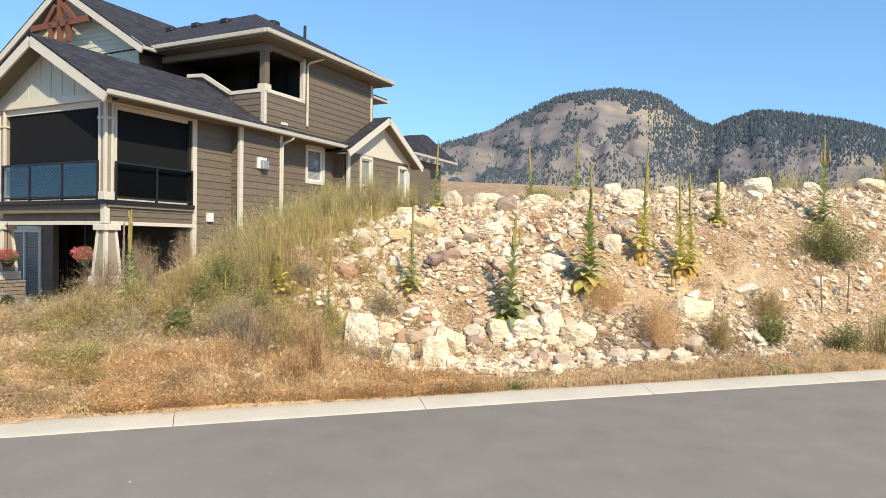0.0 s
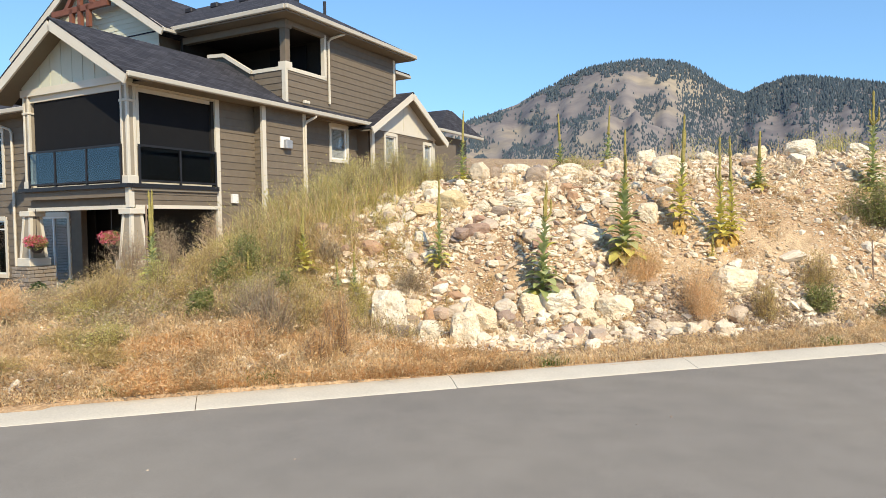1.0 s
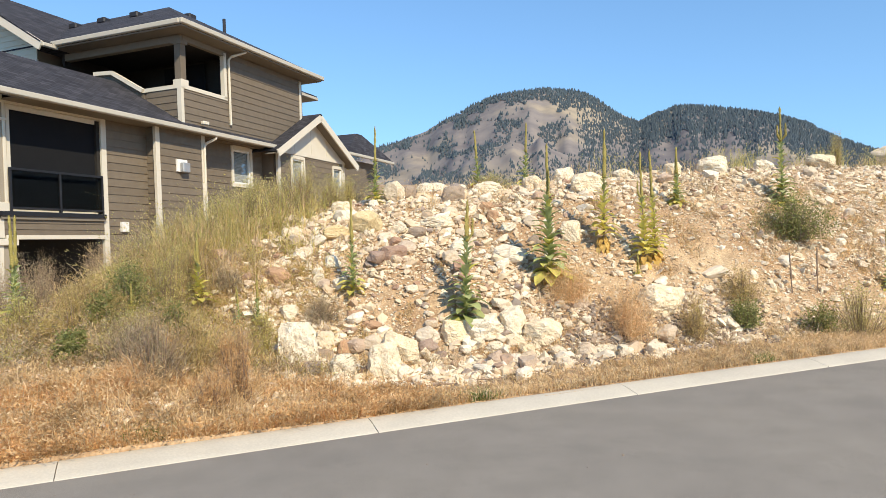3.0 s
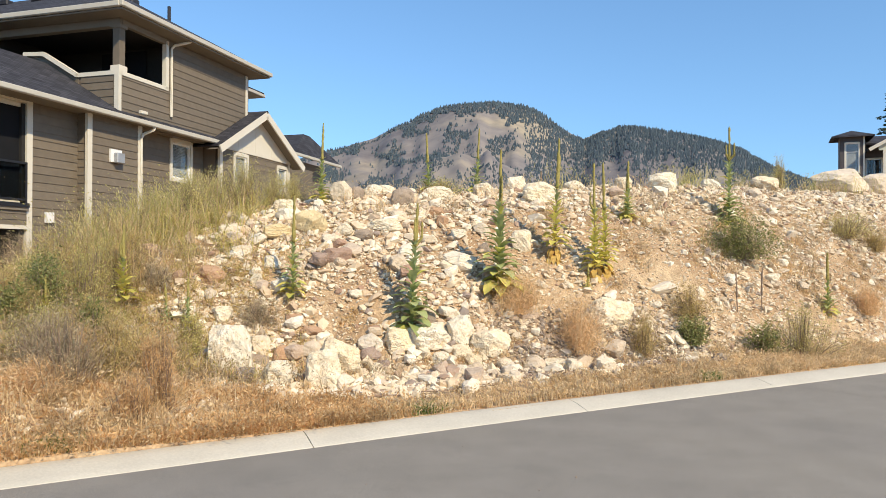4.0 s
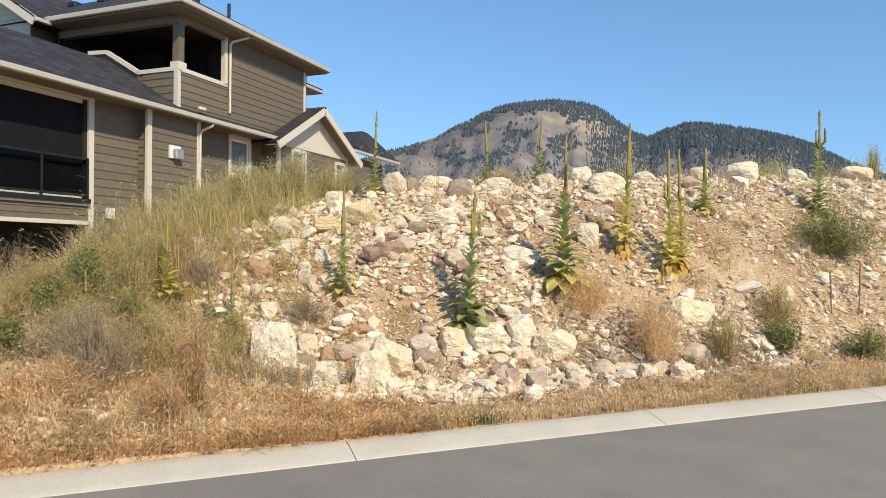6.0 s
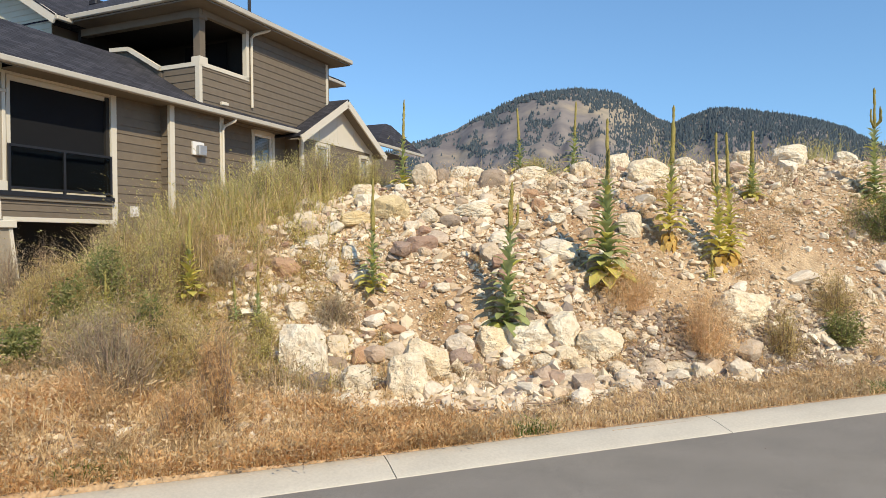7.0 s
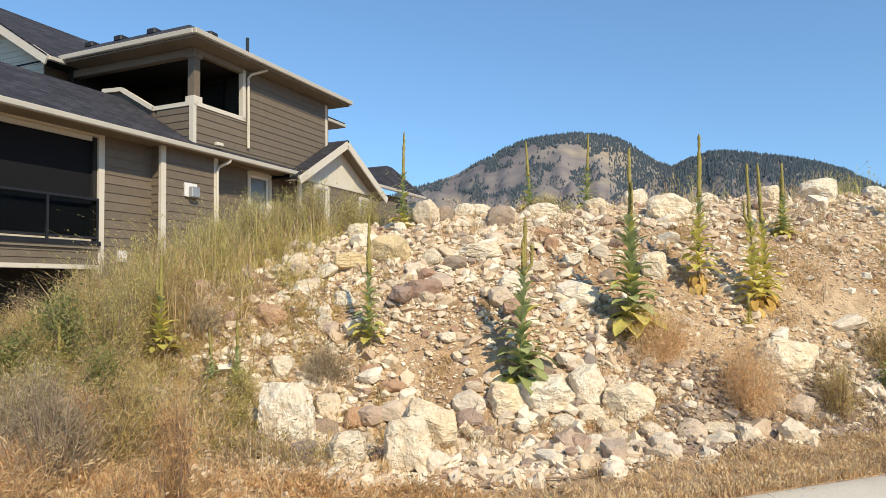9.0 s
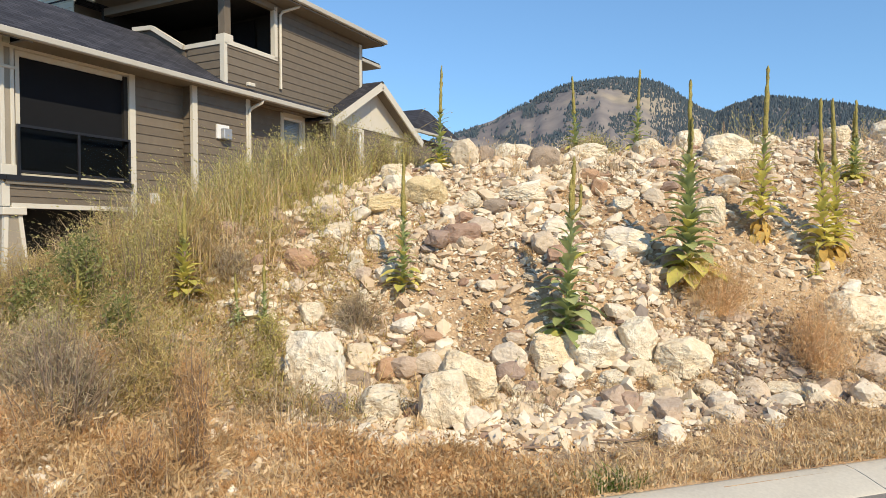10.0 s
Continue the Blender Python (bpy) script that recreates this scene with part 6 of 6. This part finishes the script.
# ---- loose stones ----
GOLD = (1 + 5 ** 0.5) / 2
CHIP_V = np.array([(x, y, 0) for x in (-1, 1) for y in (-GOLD, GOLD)] + [(0, y, z) for y in (-1, 1) for z in (-GOLD, GOLD)] + [(x, 0, z) for z in (-1, 1) for x in (-GOLD, GOLD)]) / 1.75
CHIP_F = np.array([q for q in itertools.combinations(range(12), 3) if all(np.linalg.norm(CHIP_V[a] - CHIP_V[b]) < 1.2 for a, b in itertools.combinations(q, 2))])
CHIP_F = np.array([q if np.dot(np.cross(CHIP_V[q[1]] - CHIP_V[q[0]], CHIP_V[q[2]] - CHIP_V[q[0]]), CHIP_V[q].sum(0)) > 0 else q[::-1] for q in CHIP_F])
GRIT_V = np.array([(1, 0, 0), (-1, 0, 0), (0, 1, 0), (0, -1, 0), (0, 0, 1), (0, 0, -1)]) * 1.05
GRIT_F = np.array([(0, 2, 4), (2, 1, 4), (1, 3, 4), (3, 0, 4), (2, 0, 5), (1, 2, 5), (3, 1, 5), (0, 3, 5)])


def stones(name, u, v, size, label, seed, chip_v=CHIP_V, chip_f=CHIP_F, mat="stones", base=ground_uv):
    r = np.random.default_rng(seed)
    n = len(u)
    x, y = xy(u, v)
    z = base(u, v)
    sc = size[:, None] * np.stack([r.uniform(0.8, 1.45, n), r.uniform(0.75, 1.1, n), r.uniform(0.6, 1.0, n)], -1)
    k = len(chip_v)
    pts = (chip_v[None] + r.uniform(-0.34, 0.34, (n, k, 3))) * sc[:, None]
    pts[..., 2] = np.clip(pts[..., 2], -0.6 * sc[:, 2:3], 0.75 * sc[:, 2:3])
    a, b = r.uniform(0, 6.28, n), r.normal(0, 0.6, n)
    ca, sa, cb, sb = np.cos(a), np.sin(a), np.cos(b), np.sin(b)
    px = pts[..., 0] * cb[:, None] + pts[..., 2] * sb[:, None]
    pz = -pts[..., 0] * sb[:, None] + pts[..., 2] * cb[:, None]
    qx = px * ca[:, None] - pts[..., 1] * sa[:, None]
    qy = px * sa[:, None] + pts[..., 1] * ca[:, None]
    verts = np.stack([qx + x[:, None], qy + y[:, None], pz + (z + size * 0.25)[:, None]], -1).reshape(-1, 3)
    faces = (chip_f[None] + (np.arange(n) * k)[:, None, None]).reshape(-1, 3)
    return tagged(soup(name, verts, faces, mat), label, "stones", kind="stuff")


rng = np.random.default_rng(21)


def bank_points(n, r, keep):
    us, vs = [], []
    while len(us) < n:
        u, v = r.uniform(0.2, 19, 4000), r.uniform(7.9, 13.2, 4000)
        k = r.random(4000) < keep(u, v)
        us += list(u[k])
        vs += list(v[k])
    return np.array(us[:n]), np.array(vs[:n])


def verge_top(u):
    """Upper edge of the grass along the kerb."""
    return np.interp(u, (1.2, 2.2, 2.9, 3.8, 6, 9, 20), (9.2, 8.75, 8.2, 7.85, 8.05, 8.15, 8.15)) + 0.06 * np.sin(4.3 * u) + 0.05 * np.sin(9.7 * u + 1)


def stone_density(u, v):
    d = step01(verge_top(u) - 0.05, verge_top(u) + 0.4, v) * np.interp(u, (0.3, 1.4, 2.4, 8, 10, 19), (0.12, 0.5, 1, 0.9, 0.7, 0.75))
    clump = 0.5 + 0.5 * np.sin(1.9 * u + 0.7 * np.sin(2.3 * v)) * np.sin(2.7 * v + 0.8 * u)
    bare = step01(6.0, 6.8, u) * (1 - step01(9.0, 11.0, u)) * step01(9.0, 9.5, v) * (1 - step01(10.8, 11.4, v))
    return d * (0.25 + 0.75 * clump) * (1 - 0.6 * bare)


def cobble_density(u, v):
    low = np.exp(-((v - toe_of(u)) / 0.5) ** 2) * (1 - step01(4.9, 5.9, u))
    high = step01(toe_of(u) + 1.5, toe_of(u) + 2.3, v) * (1 - step01(12.2, 12.8, v))
    return np.clip(stone_density(u, v) * (0.2 + low + high), 0, 1) * np.interp(u, (1.6, 2.6, 8.5, 10), (0.1, 1, 1, 0.4))


u, v = bank_points(1500, rng, cobble_density)
stones("cobbles", u, v, 0.045 + 0.05 * rng.random(1500) ** 1.8, "pale and rusty angular cobbles piled over the bank", 30)
u, v = bank_points(12000, rng, stone_density)
stones("rubble", u, v, 0.020 + 0.045 * rng.random(12000) ** 2.4, "pale angular rubble covering the bank", 31)
u, v = bank_points(64000, rng, stone_density)
stones("gravel", u, v, 0.009 + 0.024 * rng.random(64000) ** 2, "small pale stones scattered over the bank", 32, GRIT_V, GRIT_F)
u, v = bank_points(14000, rng, lambda u, v: np.interp(u, (0.3, 2, 8, 9, 19), (0.1, 0.4, 0.4, 0.9, 0.9)) * step01(8.2, 8.8, v))
stones("grit", u, v, rng.uniform(0.006, 0.022, 14000), "fine grit lying on the soil", 33, GRIT_V, GRIT_F)


u, v = bank_points(3600, rng, lambda u, v: step01(5.2, 6.2, u) * (1 - step01(8.0, 9.5, u)) * step01(8.05, 8.4, v) * (1 - step01(8.8, 9.4, v)))
stones("brown_gravel", u, v, 0.012 + 0.034 * rng.random(3600) ** 2, "darker brown gravel at the foot of the bank", 35, mat="dark_stones")
u, v = rng.uniform(-6, 2.5, 5000), rng.uniform(7.5, 12.5, 5000)
stones("scattered_stones", u, v, 0.010 + 0.04 * rng.random(5000) ** 3, "pale stones scattered among the dry weeds", 34)

u = rng.uniform(-5, 16, 130)
v = kerb_v(u) - 0.30 - np.abs(rng.normal(0, 1.3, 130))
stones("road_pebbles", u, v, 0.003 + 0.007 * rng.random(130) ** 2, "few small pebbles lying on the asphalt", 36, GRIT_V, GRIT_F, base=lambda u, v: road_z(v - kerb_v(u) + 7.06), mat="dark_stones")


# ---- grass and weeds ----
def blades(name, mat, u, v, height, width, lean, label, seed, head=0.0):
    """Thin bent blades rooted at u, v, some with a seed head."""
    r = np.random.default_rng(seed)
    n = len(u)
    x, y = xy(u, v)
    root = np.stack([x, y, ground_uv(u, v) - 0.01], -1)
    a = r.uniform(0, 2 * np.pi, n)
    out = np.stack([np.cos(a), np.sin(a), 0 * a], -1) * (np.abs(r.normal(0, 1, n)) * lean * height)[:, None]
    side = np.stack([-np.sin(a + r.normal(0, 0.8, n)), np.cos(a), 0 * a], -1) * (width * r.uniform(0.6, 1.3, n))[:, None]
    height = height * np.interp(u, (-4, 0.0, 1.2), (0.55, 0.7, 1.0))
    up = np.stack([0 * a, 0 * a, height], -1)
    mid = root + up * 0.6 + out * 0.35
    tip = root + up + out
    vs = np.stack([root - side, root + side, mid + side * 0.8, mid - side * 0.8, tip + side * 0.25, tip - side * 0.25], 1)
    k = (np.arange(n) * 6)[:, None]
    fs = np.concatenate([k + np.array([0, 1, 2, 3]), k + np.array([3, 2, 4, 5])])
    vs = vs.reshape(-1, 3)
    for k in range(int(head) * 2):
        m = r.random(n) < 0.7
        c = tip[m] + (mid[m] - tip[m]) * (min(k, 3) * 0.35 * r.random(m.sum()))[:, None] + r.normal(0, 0.012, (m.sum(), 3))
        d = (tip[m] - mid[m])
        d /= np.linalg.norm(d, axis=1)[:, None]
        s = np.cross(d, r.normal(0, 1, (m.sum(), 3)))
        s /= np.linalg.norm(s, axis=1)[:, None]
        ln = r.uniform(0.008, 0.020, m.sum())[:, None]
        hv = np.stack([c - d * ln, c + s * ln * 0.42, c + d * ln * 1.2, c - s * ln * 0.42], 1).reshape(-1, 3)
        fs = np.concatenate([fs, np.arange(4 * m.sum()).reshape(-1, 4) + len(vs)])
        vs = np.concatenate([vs, hv])
    return tagged(soup(name, vs, fs, mat), label, "grass", kind="stuff")


def tufts(n, per, r, region, keep, spread_=0.05):
    """Roots gathered in tufts over a stretch u0, u1, v0, v1 of the plan."""
    u0, u1, v0, v1 = region
    cu, cv = [], []
    while len(cu) < n:
        u, v = r.uniform(u0, u1, 3000), r.uniform(v0, v1, 3000)
        k = r.random(3000) < keep(u, v)
        cu += list(u[k])
        cv += list(v[k])
    cu, cv = np.repeat(cu[:n], per), np.repeat(cv[:n], per)
    u, v = cu + r.normal(0, spread_, n * per), cv + r.normal(0, spread_, n * per)
    v = np.maximum(v, kerb_v(u) + 0.085 + np.abs(r.normal(0, 0.03, n * per)))
    return u, v


def patchy(u, v, s=1.0):
    return 0.5 + 0.5 * np.sin(1.3 * s * u + 1.1 * np.sin(1.7 * s * v)) * np.sin(2.1 * s * v - 0.9 * s * u + 0.6)


def edge_of(v):
    """Where the weeds of the bank give way to bare rubble."""
    return 1.7 + 0.5 * np.sin(2.2 * v) + 0.35 * np.sin(5.1 * v + 1) + 0.45 * np.maximum(v - 11.6, 0)


def weedy(u, v, soft=1.3):
    return 1 - step01(edge_of(v) - soft * 0.5, edge_of(v) + soft, u)


r = np.random.default_rng(41)
u, v = tufts(3300, 12, r, (-12, 20, 6.6, 9.2), lambda u, v: (v > kerb_v(u) + 0.06) * (1 - step01(verge_top(u) - 0.15, verge_top(u) + 0.15, v)) * (0.3 + 0.7 * patchy(u, v, 1.7)))
blades("verge_grass", "dry_grass", u, v, 0.035 + 0.11 * r.random(len(u)) ** 1.5, 0.0030, 1.15, "short dry straw-coloured grass along the kerb", 51, 1)
u = r.uniform(-12, 20, 16000)
blades("kerb_grass", "dry_grass", u, kerb_v(u) + 0.078 + np.abs(r.normal(0, 0.11, len(u))), r.uniform(0.03, 0.10, len(u)), 0.0032, 0.45, "short dry grass hanging over the kerb's back edge", 63, 1)
u = np.concatenate([r.normal(c, 0.09, 260) for c in (-0.38, 3.9, 7.6, 0.9)])
blades("green_tufts", "lawn", u, kerb_v(u) + 0.1 + np.abs(r.normal(0, 0.07, len(u))), r.uniform(0.04, 0.12, len(u)), 0.004, 0.9, "small green tufts sprouting beside the kerb", 64)
u, v = tufts(2700, 14, r, (-12, 3.2, 7.2, 13.0), lambda u, v: weedy(u, v) * (0.06 + 0.94 * patchy(u, v, 1.6) ** 1.5))
blades("bank_grass", "dry_grass", u, v, 0.04 + 0.24 * r.random(len(u)) ** 2.0, 0.0034, 1.2, "tangled dry straw-coloured grass on the bank", 52, 1)
u, v = tufts(650, 14, r, (-0.4, 5.0, 7.0, 8.4), lambda u, v: (v < verge_top(u)) * (1 - step01(2.6, 4.2, u)) * step01(0.25, 0.6, patchy(u * 0.8 + 2, v)))
blades("rust_grass", "rust_grass", u, v, 0.035 + 0.12 * r.random(len(u)) ** 1.4, 0.0030, 1.1, "rust-brown dried grass near the kerb", 53, 1)
u, v = tufts(260, 14, r, (-3.5, 3.4, 8.8, 13.2), lambda u, v: step01(0.4, 0.8, patchy(u + 1, v * 0.9, 1.5)) * weedy(u, v), 0.09)
blades("green_weeds", "green_weed", u, v, 0.06 + 0.24 * r.random(len(u)) ** 1.8, 0.0034, 1.5, "yellow-green weeds on the bank", 54, 2)
u, v = tufts(800, 14, r, (-4, 3.6, 8.4, 13.0), lambda u, v: step01(0.35, 0.7, patchy(u * 1.2 - 1, v + 2, 1.4)) * weedy(u, v, 2.0), 0.08)
blades("grey_weeds", "grey_weed", u, v, 0.08 + 0.28 * r.random(len(u)) ** 1.5, 0.0026, 1.4, "grey-brown dead weeds tangled on the bank", 55, 2)
u, v = tufts(240, 16, r, (-0.8, 5.2, 11.2, 15.0), lambda u, v: step01(0.2, 1.8, u) * weedy(u, v, 1.6) * patchy(u, v, 1.8) ** 1.5, 0.14)
blades("tall_weeds", "green_weed", u, v, 0.12 + 0.75 * r.random(len(u)) ** 2.0, 0.0038, 0.8, "tall yellow-green weeds at the top of the bank", 56, 3)
u, v = tufts(420, 12, r, (-3.0, 4.8, 10.5, 15.0), lambda u, v: step01(-0.5, 1.5, u) * weedy(u, v, 1.6) * (0.3 + 0.7 * patchy(u, v + 1)), 0.10)
blades("dry_stalks", "dry_grass", u, v, 0.12 + 0.6 * r.random(len(u)) ** 1.8, 0.0032, 0.9, "tall dry straw stalks before the house", 57)
u, v = tufts(170, 12, r, (4.5, 19, 11.3, 13.4), lambda u, v: patchy(u, v) ** 2, 0.09)
blades("crest_grass", "dry_grass", u, v, r.uniform(0.10, 0.36, len(u)), 0.003, 0.6, "thin dry grass along the top of the bank", 58, 1)
u, v = tufts(70, 14, r, (8.5, 19, 11.5, 13.2), lambda u, v: patchy(u + 2, v) ** 2, 0.14)
blades("crest_weeds", "green_weed", u, v, r.uniform(0.15, 0.6, len(u)), 0.0035, 0.5, "green weeds along the top of the bank", 59, 3)
u, v = tufts(380, 12, r, (2.0, 17, 8.2, 11.5), lambda u, v: patchy(u * 1.4, v * 1.3) ** 3, 0.07)
blades("bank_tufts", "grey_weed", u, v, r.uniform(0.06, 0.26, len(u)), 0.0025, 0.8, "sparse dead tufts among the rubble", 60, 1)
u, v = tufts(2600, 14, r, (-16, -3.4, 12.5, 22), lambda u, v: 1.0 + 0 * u, 0.12)
blades("lawn", "lawn", u, v, r.uniform(0.04, 0.09, len(u)), 0.008, 0.4, "green watered lawn before the house", 61)


def tangle(name, mat, n, per, region, keep, radius, label, seed, fine=1.0):
    """Low fuzzy clumps of short crossing stems."""
    r = np.random.default_rng(seed)
    u0, u1, v0, v1 = region
    cu, cv = [], []
    while len(cu) < n:
        u, v = r.uniform(u0, u1, 3000), r.uniform(v0, v1, 3000)
        k = r.random(3000) < keep(u, v)
        cu += list(u[k])
        cv += list(v[k])
    rad = r.uniform(0.5, 1.3, n) * radius
    d = r.normal(0, 1, (n, per, 3))
    d /= np.linalg.norm(d, axis=2)[..., None]
    off = d * (r.random((n, per)) ** 0.45)[..., None] * rad[:, None, None] * np.array((1, 1, 0.85))
    off[..., 2] = np.abs(off[..., 2])
    u, v = np.array(cu[:n])[:, None] + off[..., 0], np.array(cv[:n])[:, None] + off[..., 1]
    u, v, hz = u.ravel(), v.ravel(), off[..., 2].ravel()
    v = np.maximum(v, kerb_v(u) + 0.09)
    x, y = xy(u, v)
    c = np.stack([x, y, ground_uv(u, v) + hz], -1)
    d1 = d.reshape(-1, 3) * np.array((1, 1, 1.2)) + r.normal(0, 0.6, (n * per, 3))
    d1 /= np.linalg.norm(d1, axis=1)[:, None]
    d2 = np.cross(d1, r.normal(0, 1, (n * per, 3)))
    d2 /= np.linalg.norm(d2, axis=1)[:, None]
    ln = r.uniform(0.02, 0.06, n * per)[:, None]
    wd = r.uniform(0.0026, 0.0062, n * per)[:, None] * fine
    q = np.stack([c - d1 * ln, c + d2 * wd, c + d1 * ln, c - d2 * wd], 1).reshape(-1, 3)
    return tagged(soup(name, q, np.arange(4 * n * per).reshape(-1, 4), mat), label, "weeds", kind="stuff")


tangle("straw_clumps", "dry_grass", 560, 125, (-10, 2.8, 7.4, 12.6), lambda u, v: weedy(u, v) * (0.2 + 0.8 * patchy(u + 3, v, 1.5)), 0.14, "fuzzy straw-coloured clumps of dry weeds", 71, 0.5)
tangle("grey_clumps", "grey_weed", 220, 90, (-5, 3.0, 8.2, 12.6), lambda u, v: weedy(u, v, 1.8) * patchy(u - 1, v + 2, 1.4) ** 1.5, 0.18, "fuzzy grey-brown clumps of dead weeds", 72)
tangle("olive_clumps", "green_weed", 240, 105, (-3, 3.6, 9.2, 14.0), lambda u, v: weedy(u, v, 1.5) * step01(-2, 1, u) * patchy(u + 1, v, 1.5) ** 1.5, 0.2, "olive-green clumps of weeds on the bank", 73)
tangle("rust_clumps", "rust_grass", 260, 120, (-0.5, 6.5, 6.9, 8.4), lambda u, v: (v > kerb_v(u) + 0.1) * (v < verge_top(u)) * (1 - step01(2.6, 4.2, u)) * patchy(u * 0.8 + 2, v), 0.09, "fuzzy rust-coloured dried grass clumps along the kerb", 77, 0.5)
tangle("verge_clumps", "dry_grass", 1000, 110, (-10, 20, 6.8, 8.8), lambda u, v: (v > kerb_v(u) + 0.1) * (v < verge_top(u) + 0.05) * (0.2 + 0.8 * patchy(u, v, 2.0)), 0.08, "fuzzy dry grass clumps along the kerb", 74, 0.5)
tangle("tall_clumps", "green_weed", 130, 420, (0.3, 4.8, 11.4, 14.4), lambda u, v: weedy(u, v, 1.6) * patchy(u, v, 1.8), 0.3, "tall bushy yellow-green weeds at the top of the bank", 75)
tangle("rubble_clumps", "dry_grass", 150, 130, (1.8, 15, 8.2, 11.0), lambda u, v: patchy(u + 1, v, 1.3) ** 2.5, 0.12, "dry fuzzy weed clumps among the rubble", 76)
tangle("brown_clumps", "brown_weed", 150, 60, (1.3, 4.2, 8.9, 11.2), lambda u, v: (1 - step01(2.0, 4.2, u)) * patchy(u, v + 1, 1.7), 0.17, "dead brown weeds growing through the rubble", 78)
u, v = tufts(150, 14, r, (1.2, 4.0, 8.8, 11.4), lambda u, v: (1 - step01(1.8, 4.0, u)) * patchy(u + 2, v, 1.7), 0.08)
blades("dead_stems", "brown_weed", u, v, 0.06 + 0.24 * r.random(len(u)) ** 1.6, 0.0032, 1.3, "thin dead stems among the rubble", 79, 1)
